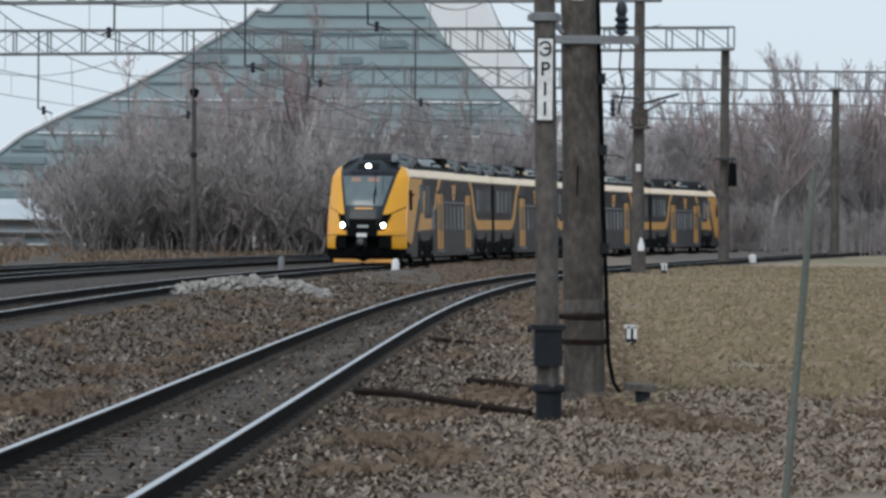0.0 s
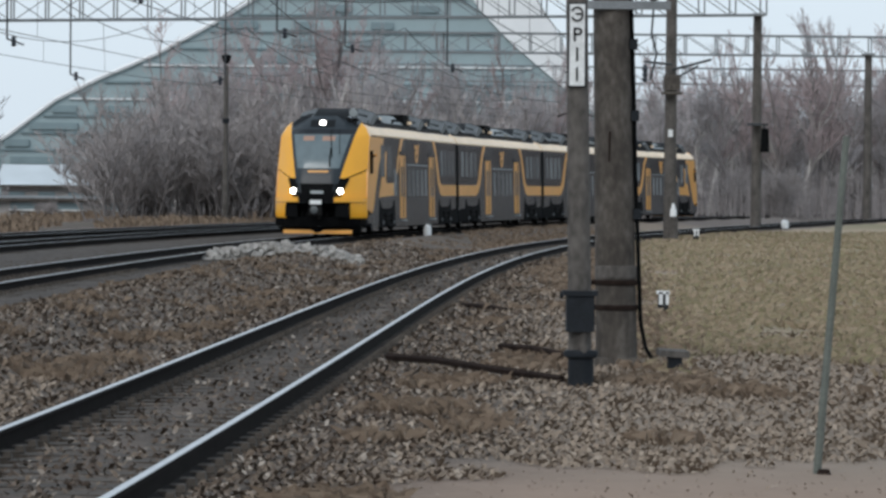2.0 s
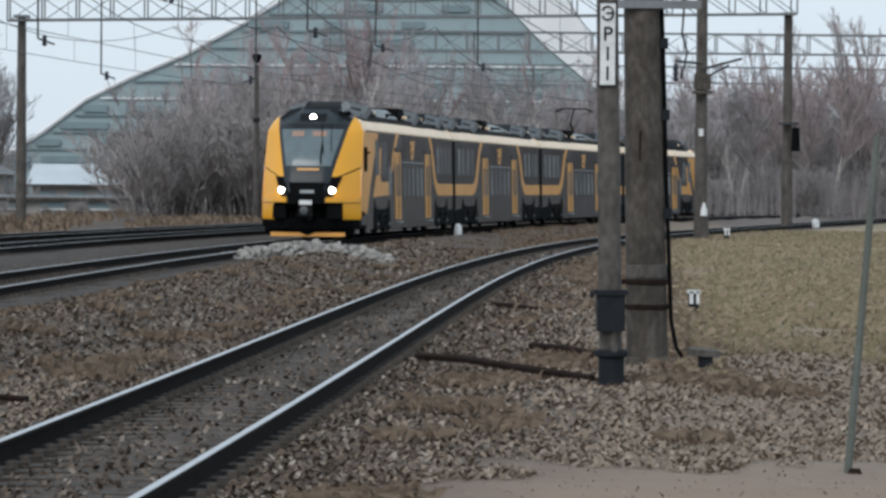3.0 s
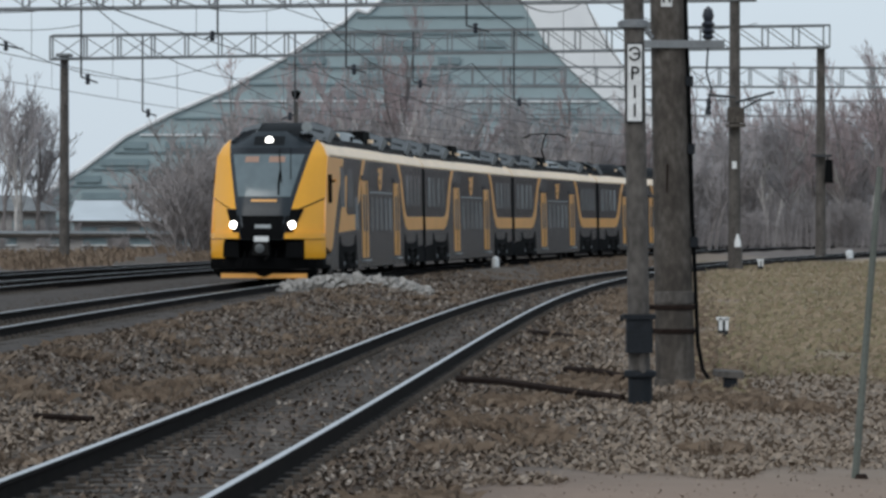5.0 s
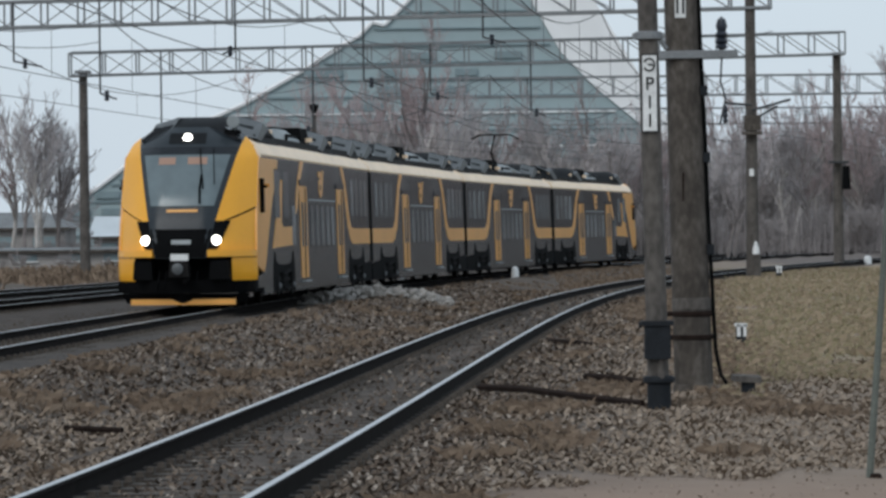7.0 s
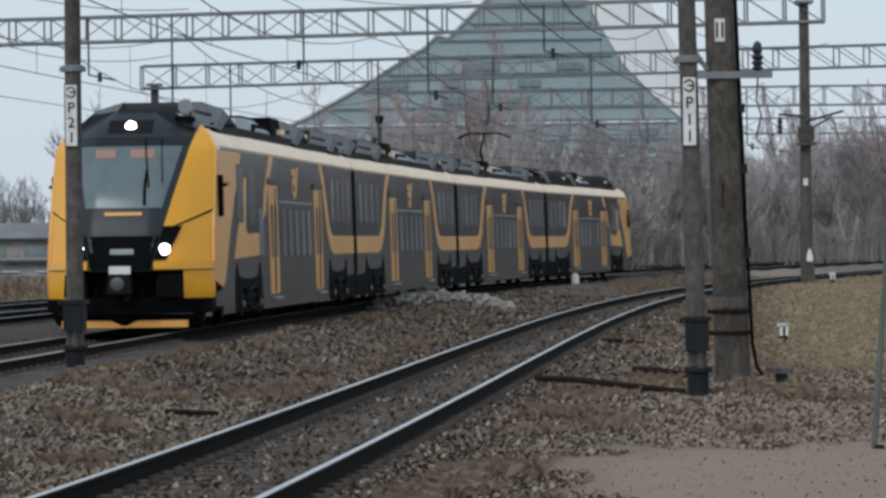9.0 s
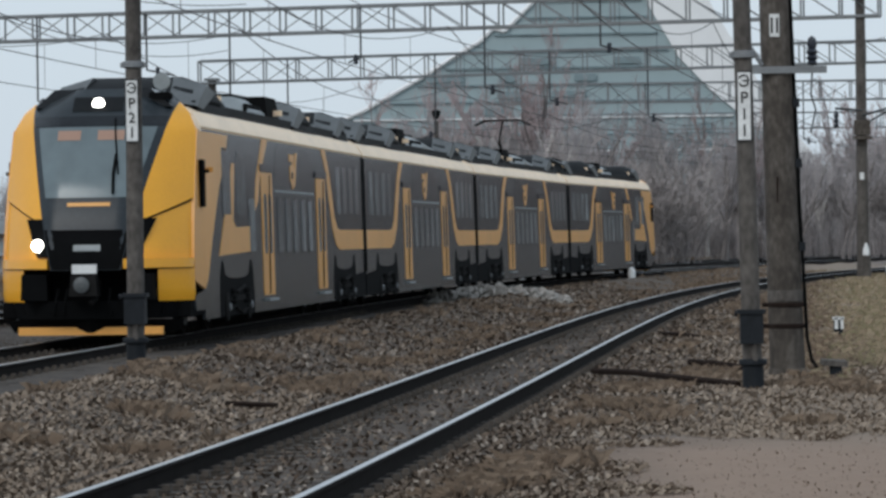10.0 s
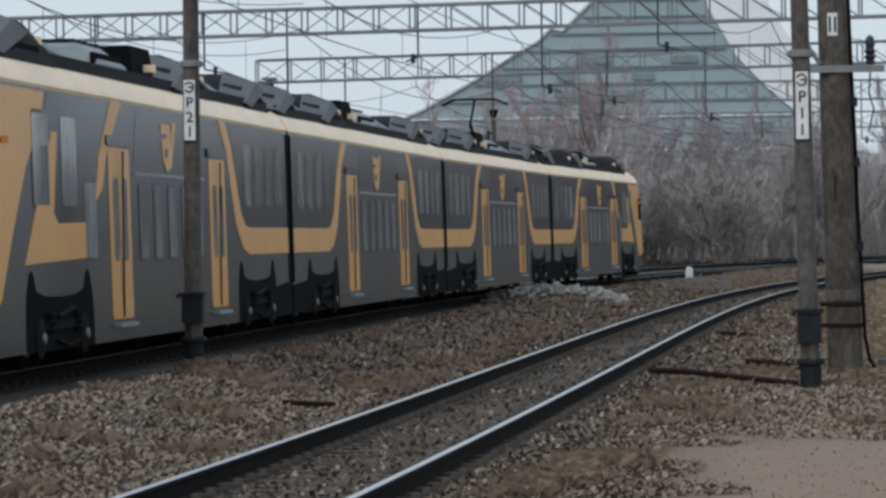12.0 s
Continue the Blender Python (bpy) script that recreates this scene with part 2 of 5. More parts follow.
def ground_z(x, y):
    """Height of the ground: a low bank between the tracks, level beds under them."""
    dm = x - main_x(min(max(y, -50), 330)) if y < 330 else 99
    dn = x - near_x(min(max(y, -50), 330)) if y < 330 else 99
    z = 0.0
    bank = max(0.0, 1 - abs(dm - 3.3) / 1.9)
    z += 0.27 * bank * bank * (3 - 2 * bank) if dn < -1.2 else 0
    if -13.5 < dm < 1.7:
        z = min(z, 0.0)
    z += 0.05 * noise.noise(Vector((x * 0.35, y * 0.2, 0))) + 0.025 * noise.noise(Vector((x * 1.3, y * 0.9, 3)))
    if abs(dn) < 1.6:
        z = min(z, -0.06)
    if -13.5 < dm < 1.4:
        z = min(z, -0.10)
    return z


# ---- ground ----
def ground_material():
    m = material("ground_soil_and_dry_grass", (0.088, 0.069, 0.055), 0.97, 0, 0.55, 0.9, 0.8, 9, second=(0.165, 0.135, 0.108))
    nt = m.node_tree
    n, l = nt.nodes, nt.links
    b = n["Principled BSDF"]
    first = b.inputs["Base Color"].links[0].from_socket
    geo = n.new("ShaderNodeNewGeometry")
    sep = n.new("ShaderNodeSeparateXYZ")
    l.new(geo.outputs["Position"], sep.inputs[0])
    patch = n.new("ShaderNodeTexNoise")
    patch.inputs["Scale"].default_value, patch.inputs["Detail"].default_value = 0.12, 6
    l.new(geo.outputs["Position"], patch.inputs["Vector"])

    def grade(socket, lo, hi, wob=0.0):
        s = socket
        if wob:
            a = n.new("ShaderNodeMath")
            a.operation = "MULTIPLY_ADD"
            a.inputs[1].default_value = wob
            l.new(patch.outputs["Fac"], a.inputs[0])
            l.new(s, a.inputs[2])
            s = a.outputs[0]
        r = n.new("ShaderNodeMapRange")
        r.inputs["From Min"].default_value, r.inputs["From Max"].default_value = lo, hi
        l.new(s, r.inputs["Value"])
        return r.outputs["Result"]

    def times(a, c):
        t = n.new("ShaderNodeMath")
        t.operation = "MULTIPLY"
        l.new(a, t.inputs[0])
        l.new(c, t.inputs[1])
        return t.outputs[0]

    def mix(fac, a, colour, second):
        f = n.new("ShaderNodeTexNoise")
        f.inputs["Scale"].default_value, f.inputs["Detail"].default_value, f.inputs["Roughness"].default_value = 2.2, 10, 0.75
        l.new(geo.outputs["Position"], f.inputs["Vector"])
        c = n.new("ShaderNodeMix")
        c.data_type = "RGBA"
        c.inputs["A"].default_value, c.inputs["B"].default_value = (*colour, 1), (*second, 1)
        l.new(f.outputs["Fac"], c.inputs["Factor"])
        x = n.new("ShaderNodeMix")
        x.data_type = "RGBA"
        l.new(fac, x.inputs["Factor"])
        l.new(a, x.inputs["A"])
        l.new(c.outputs["Result"], x.inputs["B"])
        return x.outputs["Result"]
    edge = n.new("ShaderNodeMath")
    edge.operation = "MULTIPLY_ADD"
    edge.inputs[1].default_value = -0.065
    l.new(sep.outputs["Y"], edge.inputs[0])
    l.new(sep.outputs["X"], edge.inputs[2])
    def mathnode(op, a, c):
        t = n.new("ShaderNodeMath")
        t.operation = op
        for i, v in enumerate((a, c)):
            if isinstance(v, (int, float)):
                t.inputs[i].default_value = v
            else:
                l.new(v, t.inputs[i])
        return t.outputs[0]
    # distance to the right of the nearest track
    w = mathnode("MULTIPLY_ADD", sep.outputs["Y"], 0.01)
    w.node.inputs[2].default_value = -1.0
    low = mathnode("MINIMUM", w, 0.6)
    line = mathnode("ADD", mathnode("MULTIPLY", mathnode("ADD", mathnode("MULTIPLY", mathnode("ADD", mathnode("MULTIPLY", low, 4.4263), 7.1335), low), 10.3085), low), 3.3879)
    line = mathnode("ADD", line, mathnode("MULTIPLY", mathnode("SUBTRACT", w, low), 23.65))
    right = mathnode("SUBTRACT", sep.outputs["X"], line)
    lawn = times(times(grade(edge.outputs[0], 1.2, 2.6, 1.6), grade(sep.outputs["Y"], 50, 60, 14)), grade(right, 2.2, 3.4, 0.8))
    far = times(grade(sep.outputs["Y"], 190, 200), grade(right, 1.0, -1.0))
    pale = grade(edge.outputs[0], -0.6, 0.8, 1.2)
    first = mix(pale, first, (0.165, 0.13, 0.10), (0.25, 0.203, 0.16))
    first = mix(far, first, (0.10, 0.085, 0.076), (0.17, 0.145, 0.13))
    col = mix(lawn, first, (0.26, 0.203, 0.142), (0.325, 0.26, 0.186))
    green = times(lawn, grade(patch.outputs["Fac"], 0.42, 0.56))
    col = mix(green, col, (0.165, 0.155, 0.085), (0.225, 0.19, 0.115))
    dirt = times(grade(sep.outputs["X"], 0.9, 2.6, 3.0), grade(sep.outputs["Y"], 31.4, 28.0, 4.0))
    col = mix(dirt, col, (0.185, 0.128, 0.095), (0.30, 0.218, 0.165))
    l.new(col, b.inputs["Base Color"])
    return m


def ground():
    xs = [-3000, -800, -300, -120, -60, -40, -30] + [-24 + 0.5 * i for i in range(49)] + [0.5 + 0.5 * i for i in range(24)] + [14 + 2 * i for i in range(16)] + [60, 120, 300, 800, 3000]
    ys = [-300, -100, -40, -10, 5] + [14 + 0.6 * i for i in range(90)] + [68 + 2 * i for i in range(90)] + [260, 300, 330, 420, 700, 1500, 4000]
    xs = sorted(set(xs))
    s = Shape()
    pts = [(x, y, ground_z(x, y)) for y in ys for x in xs]
    w = len(xs)
    s.add(pts, [(j * w + i, j * w + i + 1, (j + 1) * w + i + 1, (j + 1) * w + i) for j in range(len(ys) - 1) for i in range(w - 1)])
    solo("ground", s, ground_material(), "brown soil with leaf litter and dry grass beside the tracks", "ground", kind="structure", smooth=True)


ground()


# ---- tracks ----
RAIL = [(-0.035, 0.0), (-0.037, -0.03), (-0.012, -0.045), (-0.012, -0.145), (-0.07, -0.17), (-0.07, -0.185), (0.07, -0.185), (0.07, -0.17), (0.012, -0.145), (0.012, -0.045), (0.037, -0.03), (0.035, 0.0)]


def track(fx, off, z, y0, y1, label, sleepers_to, wide):
    root = thing("railway_track", (0, 0, 0), label, "railway track", kind="structure", group="railway tracks")
    ys = [y0 + (y1 - y0) * (i / 240) for i in range(241)]
    for side in (-0.795, 0.795):
        body, top = Shape(), Shape()
        rings, tops = [], []
        for y in ys:
            x, yy, sl = along(fx, y, off + side)
            k = math.hypot(1, sl)
            rings.append([(x + a / k, yy - a * sl / k, z + h - 0.004) for a, h in RAIL])
            tops.append([(x + a / k, yy - a * sl / k, z + h) for a, h in ((-0.030, -0.003), (0.030, -0.003), (0.028, 0.001), (-0.028, 0.001))])
        body.loft(rings)
        top.loft(tops)
        rail = part("rail", body, RAILSIDE, root, "rusty dark steel rail")
        part("rail_head", top, RAILTOP, rail, "shiny worn rail head")
    bed = Shape()
    rim, drop = (3.3, -0.33) if wide else (2.3, -0.34)
    rings = []
    for y in ys:
        ring = []
        for a, h in ((-rim, drop), (-1.45, -0.178), (-1.05, -0.176), (-0.91, -0.225), (-0.69, -0.22), (-0.54, -0.185), (0, -0.172), (0.54, -0.185), (0.69, -0.225), (0.91, -0.225), (1.05, -0.176), (1.45, -0.178), (rim, drop)):
            x, yy, sl = along(fx, y, off + a)
            ring.append((x, yy, z + h + 0.012 * noise.noise(Vector((x * 3, yy * 2, 1)))))
        rings.append(ring)
    bed.loft(rings, closed=False, caps=False)
    part("ballast_bed", bed, DARKBED if wide else BALLAST, root, "dark ballast bed with shade by the train in its colour" if wide else "dirty brown ballast bed", smooth=True)
    tie = Shape()
    tie.box((0, 0, 0), (2.7, 0.25, 0.16))
    tie.box((-0.795, 0, 0.09), (0.36, 0.19, 0.02)).box((0.795, 0, 0.09), (0.36, 0.19, 0.02))
    for sx in (-0.96, -0.63, 0.63, 0.96):
        tie.box((sx, 0, 0.115), (0.07, 0.10, 0.05), taper=0.7)
    me = tie.data("sleeper", SLEEPER)
    y, rest, count = y0 + 0.3, Shape(), 0
    while y < sleepers_to:
        x, yy, sl = along(fx, y, off)
        m = pose(x, yy, z - 0.252, random.uniform(-.3, .3), random.uniform(-.3, .3), -math.degrees(math.atan(sl)) + random.uniform(-.8, .8))
        if count < 140:
            ob = new("sleeper", me)
            ob.parent = root
            ob.matrix_basis = m
        else:
            rest.box((x, yy, z - 0.252), (2.7, 0.25, 0.16), m.to_3x3())
        count += 1
        y += 0.55
    if rest.v:
        tagged(part("far_sleepers", rest, SLEEPER, root), kind="stuff")
    return root


track(near_x, 0, NEAR_Z, 8, 330, "nearest single railway track with worn rails on dirty ballast", 150, False)
track(main_x, 0, MAIN_Z, 5, 330, "main railway track on which the yellow train runs", 160, True)
track(main_x, OFF_TWO, MAIN_Z, 20, 330, "second main railway track behind the train", 160, True)
track(main_x, OFF_THREE, MAIN_Z, 20, 330, "third railway track near the bushes", 160, True)


# ---- the train: four cars ----
HALF = 1.60
LEAN = 0.022  # the flat sides lean in by this much for each metre up


def rounded(a0, a1, b0, b1, r=0.12, n=4):
    pts = []
    for cx, cy, s in ((a1 - r, b0 + r, -90), (a1 - r, b1 - r, 0), (a0 + r, b1 - r, 90), (a0 + r, b0 + r, 180)):
        for i in range(n + 1):
            a = radians(s + 90 * i / n)
            pts.append((cx + r * math.cos(a), cy + r * math.sin(a)))
    return pts


def section(w=HALF):
    """Half outline of the body, from the skirt to the roof ridge, as (x, z)."""
    return [(w, 0.30), (w - LEAN * 1.0, 1.3), (w - LEAN * 2.0, 2.3), (w - LEAN * 3.2, 3.5), (w - 0.20, 3.72), (w - 0.48, 3.86), (w - 1.0, 3.94), (0, 3.97)]


def side_panel(name, outline, mat, car, side, proud, label="", thick=0.02):
    s = Shape()
    pts = []
    for a, b in outline:
        lean = LEAN * (b - 0.3)
        pts.append((side * (HALF - lean), a, b))
    n = len(pts)
    v = [(x - side * thick, y, z) for x, y, z in pts] + [(x + side * proud, y, z) for x, y, z in pts]
    s.add(v, [tuple(range(n - 1, -1, -1)), tuple(range(n, 2 * n))] + [(i, (i + 1) % n, n + (i + 1) % n, n + i) for i in range(n)])
    return part(name, s, mat, car, label)


def door(car, y, side):
    d = side_panel("door", rounded(y - 0.70, y + 0.70, 0.58, 2.85, 0.08), ORANGE, car, side, 0.012, "orange double door with two narrow windows")
    for k in (-0.30, 0.30):
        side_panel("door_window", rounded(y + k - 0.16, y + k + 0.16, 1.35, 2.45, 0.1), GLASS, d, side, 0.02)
    s = Shape().box((side * (HALF + 0.012), y, 1.7), (0.02, 0.03, 2.2))
    part("door_seal", s, BLACK, d)
    s = Shape().box((side * (HALF + 0.03), y, 0.50), (0.12, 1.2, 0.05))
    part("step", s, ROOFLIGHT, d, "pale door step")
    side_panel("door_header", rounded(y - 0.85, y + 0.85, 2.86, 3.0, 0.04), CHARCOAL, d, side, 0.03)


def window(car, y, side, z0=2.15, z1=3.22, w=0.36):
    s = side_panel("window", rounded(y - w, y + w, z0, z1, 0.1), CHARCOAL, car, side, 0.006)
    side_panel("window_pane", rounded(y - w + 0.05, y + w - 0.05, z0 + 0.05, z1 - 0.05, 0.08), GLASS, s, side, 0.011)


def swoosh(car, y_end, sign, side):
    """Orange band below the end windows that bends up into a thin stripe to the roof; sign +1 where the car's end is towards +y."""
    g = lambda d: y_end - sign * d
    low = [(0.05, 1.37), (4.4, 1.37), (5.0, 1.48), (5.6, 1.85), (6.05, 2.5), (6.35, 3.0), (7.05, 3.46)]
    high = [(6.4, 3.46), (5.9, 3.1), (5.5, 2.6), (5.12, 2.05), (4.7, 1.83), (4.2, 1.80), (0.05, 1.80)]
    side_panel("orange_band", [(g(a), b) for a, b in low + high], ORANGE, car, side, 0.008, "orange band sweeping up from below the windows")


def bogie(car, y):
    b = part("bogie", Shape().box((-1.05, y, 0.55), (0.14, 3.3, 0.24)).box((1.05, y, 0.55), (0.14, 3.3, 0.24)).box((0, y, 0.6), (2.1, 0.5, 0.3)), UNDER, car, "black bogie with two wheelsets")
    for k in (-1.25, 1.25):
        for sx in (-1, 1):
            part("axle_box", Shape().box((sx * 1.16, y + k, 0.46), (0.22, 0.36, 0.34)).tube((sx * 1.15, y + k, 0.6), (sx * 1.15, y + k, 0.92), 0.11, n=10), UNDER, b)
        yield y + k
    for sx in (-1, 1):
        part("damper", Shape().tube((sx * 1.22, y - 0.5, 0.9), (sx * 1.22, y + 0.6, 0.72), 0.05).tube((sx * 1.22, y + 0.55, 0.73), (sx * 1.22, y + 0.9, 0.68), 0.035), ROOFLIGHT, b)


WHEELS = []


def wheelset(car, y):
    root = new("wheelset")
    root.parent = car
    root.matrix_basis = pose(0, y, 0.43)
    for sx in (-1, 1):
        w = part("wheel", Shape().lathe((0, 0, 0), [(0.16, sx * 0.66), (0.40, sx * 0.70), (0.45, sx * 0.715), (0.45, sx * 0.74), (0.43, sx * 0.75), (0.425, sx * 0.84), (0.38, sx * 0.845), (0.30, sx * 0.80), (0.14, sx * 0.82), (0.12, sx * 0.86)], 20, "x"), RAILSIDE, root, smooth=True)
        part("brake_disc", Shape().lathe((0, 0, 0), [(0.1, sx * 0.86), (0.28, sx * 0.862), (0.28, sx * 0.872), (0.1, sx * 0.875)], 16, "x"), GALV, w)
        part("wheel_mark", Shape().box((sx * 0.88, 0.17, 0), (0.012, 0.12, 0.05)), GALV, w)
    part("axle", Shape().tube((-0.7, 0, 0), (0.7, 0, 0), 0.08), UNDER, root)
    WHEELS.append(root)


def emblem(car, y, side):
    e = side_panel("emblem", [(y - 0.62, 3.30), (y - 0.36, 3.30), (y - 0.20, 2.92), (y - 0.16, 3.26), (y + 0.52, 3.26), (y + 0.52, 3.12), (y + 0.02, 3.10), (y + 0.46, 3.02), (y + 0.42, 2.74), (y + 0.12, 2.58), (y - 0.24, 2.66)], ORANGE, car, side, 0.014, "orange shield-shaped emblem")
    side_panel("emblem_notch", rounded(y + 0.04, y + 0.28, 2.78, 2.92, 0.04), CHARCOAL, e, side, 0.018)


def roof_gear(car, spans, pantograph=None):
    for y0, y1, kind in spans:
        if kind == "fairing":
            rings = []
            for y, h in ((y0, 0.10), (y0 + 0.5, 0.30), (y0 + 1.2, 0.42), (y1 - 1.3, 0.44), (y1 - 0.5, 0.30), (y1, 0.08)):
                rings.append([(x, y, 3.78 + 1.32 * z * h / 0.42) for x, z in ((-1.27, 0.0), (-1.25, 0.24), (-1.10, 0.40), (-0.8, 0.48), (0.8, 0.48), (1.10, 0.40), (1.25, 0.24), (1.27, 0.0))])
            u = part("roof_unit", Shape().loft(rings), ROOFGEAR, car, "dark roof equipment fairing", True)
            for sx in (-1, 1):
                part("vent_panel", Shape().box((sx * 1.235, (y0 + y1) / 2, 3.95), (0.05, (y1 - y0) * 0.45, 0.14)), BLACK, u)
                part("cover_blade", Shape().add([(sx * 1.27, y1 - 1.9, 4.16), (sx * 1.27, y1 - 1.0, 4.28), (sx * 1.29, y1 + 0.15, 3.88), (sx * 1.29, y1 - 0.5, 3.84), (sx * 0.7, y1 - 1.9, 4.44), (sx * 0.7, y1 - 1.0, 4.44), (sx * 0.8, y1 + 0.15, 3.97), (sx * 0.8, y1 - 0.5, 4.04)], [(0, 1, 2, 3), (4, 7, 6, 5), (0, 4, 5, 1), (1, 5, 6, 2), (2, 6, 7, 3), (3, 7, 4, 0)]), ROOFMID, u, "grey slanting cover")
        elif kind == "cooler":
            rings = [[(x * w, y, 3.82 + h * z) for x, z in ((-1.15, 0), (-1.12, 0.45), (-0.75, 1.0), (0.75, 1.0), (1.12, 0.45), (1.15, 0))] for y, h, w in ((y0, 0.30, 0.95), (y0 + 0.35, 0.50, 1.0), (y1 - 0.6, 0.50, 1.0), (y1, 0.20, 0.95))]
            u = part("roof_unit", Shape().loft(rings), ROOFLIGHT, car, "pale grey roof air-conditioner", True)
            for k in range(6):
                part("grille_slat", Shape().box((0, y0 + (y1 - y0) * (k + 0.7) / 6.5, 4.34), (1.6, 0.05, 0.04)), ROOFGEAR, u)
            for sx in (-1, 1):
                part("side_grille", Shape().box((sx * 1.02, (y0 + y1) / 2, 4.05), (0.06, (y1 - y0) * 0.7, 0.26)), BLACK, u)
        elif kind == "pipe":
            u = part("roof_pipe", Shape().tube((-0.85, y0, 3.98), (-0.7, y1, 4.22), 0.10).tube((-0.45, y0, 4.02), (-0.35, y1, 4.3), 0.08).tube((0.6, y0, 4.05), (0.6, y1, 4.05), 0.07), ROOFLIGHT, car, "pale roof pipes")
            part("resistor_box", Shape().box((0, (y0 + y1) / 2, 4.08), (1.1, 0.9, 0.4), taper=0.9), BLACK, u)
        elif kind == "box":
            part("roof_unit", Shape().box((0, (y0 + y1) / 2, 4.1), (2.2, y1 - y0, 0.62), taper=0.92), BLACK, car, "black roof converter box")
        if kind in ("fairing", "box"):
            for sx in (-1, 1):
                part("marker_plate", Shape().box((sx * 1.16, y0 + 0.8, 4.10), (0.16, 0.14, 0.11)), CREAM, car)
    for sx in (-1, 1):
        ya, yb = min(p[0] for p in spans), max(p[1] for p in spans)
        part("roof_coaming", Shape().box((sx * 1.20, (ya + yb) / 2, 3.88), (0.06, yb - ya, 0.20)), ROOFGEAR, car, "dark coaming along the roof edge")
    if pantograph is not None:
        y = pantograph
        p = part("pantograph", Shape().box((0, y, 4.12), (1.2, 1.4, 0.06)).tube((0, y - 0.5, 4.15), (0, y + 0.9, 4.85), 0.05).tube((0, y + 0.9, 4.85), (0.0, y - 0.1, 5.55), 0.035).tube((-0.4, y - 0.5, 4.16), (0.4, y - 0.5, 4.16), 0.05), UNDER, car, "raised dark pantograph")
        for dy in (-0.18, 0.18):
            part("collector_strip", Shape().path([(-0.95, y - 0.1 + dy, 5.42), (-0.6, y - 0.1 + dy, 5.58), (0.6, y - 0.1 + dy, 5.58), (0.95, y - 0.1 + dy, 5.42)], 0.03), UNDER, p)
        for k in (-0.5, 0.5):
            part("roof_insulator", Shape().lathe((k, y, 3.95), [(0.07, 0), (0.1, 0.05), (0.06, 0.08), (0.1, 0.12), (0.06, 0.17)], 10), PORCELAIN, p)


def car_sides(car, ends, doors, cuts, middle):
    """ends: list of (end y, sign) at open ends; cuts: bogie centres."""
    for side in (-1, 1):
        for y_end, sign in ends:
            swoosh(car, y_end, sign, side)
            side_panel("dark_panel", [(y_end - sign * a, b) for a, b in ((0.05, 1.84), (4.3, 1.84), (5.0, 2.12), (5.45, 2.65), (5.9, 3.3), (5.95, 3.40), (0.05, 3.40))], CHARCOAL, car, side, 0.004)
            for k in range(4):
                window(car, y_end - sign * (1.15 + 1.08 * k), side, 2.1, 3.2, 0.36)
            a, b = sorted((y_end, y_end - sign * 0.16))
            # Added black strip that stands in for the dark gap between the cars.
            side_panel("end_gap_strip", [(a, 0.85), (b, 0.85), (b, 3.42), (a, 3.42)], BLACK, car, side, 0.013, "black strip at the car end for the dark gap between cars")
        for y in doors:
            door(car, y, side)
        y0, y1 = middle
        side_panel("dark_panel", [(y0, 2.62), (y1, 2.62), (y1 - 0.3, 3.3), (y1 - 0.6, 3.42), (y0 + 0.6, 3.42), (y0 + 0.3, 3.3)], CHARCOAL, car, side, 0.004)
        side_panel("white_line", [(y0 + 0.1, 2.50), (y1 - 0.1, 2.50), (y1 - 0.1, 2.54), (y0 + 0.1, 2.54)], ROOFLIGHT, car, side, 0.012)
        for k in range(5):
            y = y0 + 0.65 + (y1 - y0 - 1.3) * k / 4
            window(car, y, side, 1.32, 2.42, 0.34)
        emblem(car, (y0 + y1) / 2 + 0.2, side)
        for y in cuts:
            near_end = [e for e, sg in ends if abs(e - y) < 6]
            # Flat black panel on the closed side puts in the opening's shade.
            op = side_panel("wheel_opening", [(y + a, b) for a, b in ((-1.95, 0.30), (1.95, 0.30), (1.95, 0.66), (1.88, 0.98), (1.72, 1.22), (1.60, 1.27), (1.48, 1.20), (1.36, 1.02), (0.9, 0.96), (0.0, 0.94), (-0.9, 0.96), (-1.36, 1.02), (-1.48, 1.20), (-1.60, 1.27), (-1.72, 1.22), (-1.88, 0.98), (-1.95, 0.66))], BLACK, car, side, 0.006, "flat black panel for the shaded wheel opening with pointed fins")
            for q in (-1.25, 1.25):
                part("axle_cover", Shape().lathe((side * (HALF - 0.02), y + q, 0.46), [(0.26, 0), (0.25, side * 0.04), (0.20, side * 0.05), (0.10, side * 0.07)], 14, "x"), UNDER, op)
                # Pale disc painted in as the glint on the axle end.
                part("axle_glint", Shape().lathe((side * (HALF + 0.05), y + q, 0.46), [(0.07, 0), (0.06, side * 0.025)], 10, "x"), GALV, op)
                part("spring", Shape().lathe((side * (HALF + 0.02), y + q * 0.62, 0.50), [(0.07, 0), (0.09, 0.05), (0.07, 0.09), (0.09, 0.14), (0.07, 0.18), (0.09, 0.23), (0.07, 0.28)], 10), UNDER, op)
            part("frame_bar", Shape().box((side * (HALF + 0.015), y, 0.60), (0.03, 2.0, 0.09)).tube((side * (HALF + 0.03), y - 0.55, 0.80), (side * (HALF + 0.03), y + 0.35, 0.70), 0.035), UNDER, op, "dark bogie frame and damper")
            part("brake_pipe", Shape().path([(side * (HALF + 0.03), y - 0.9, 0.40), (side * (HALF + 0.035), y - 0.3, 0.34), (side * (HALF + 0.035), y + 0.4, 0.42)], 0.02), UNDER, op)
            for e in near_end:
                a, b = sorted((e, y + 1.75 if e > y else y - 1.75))
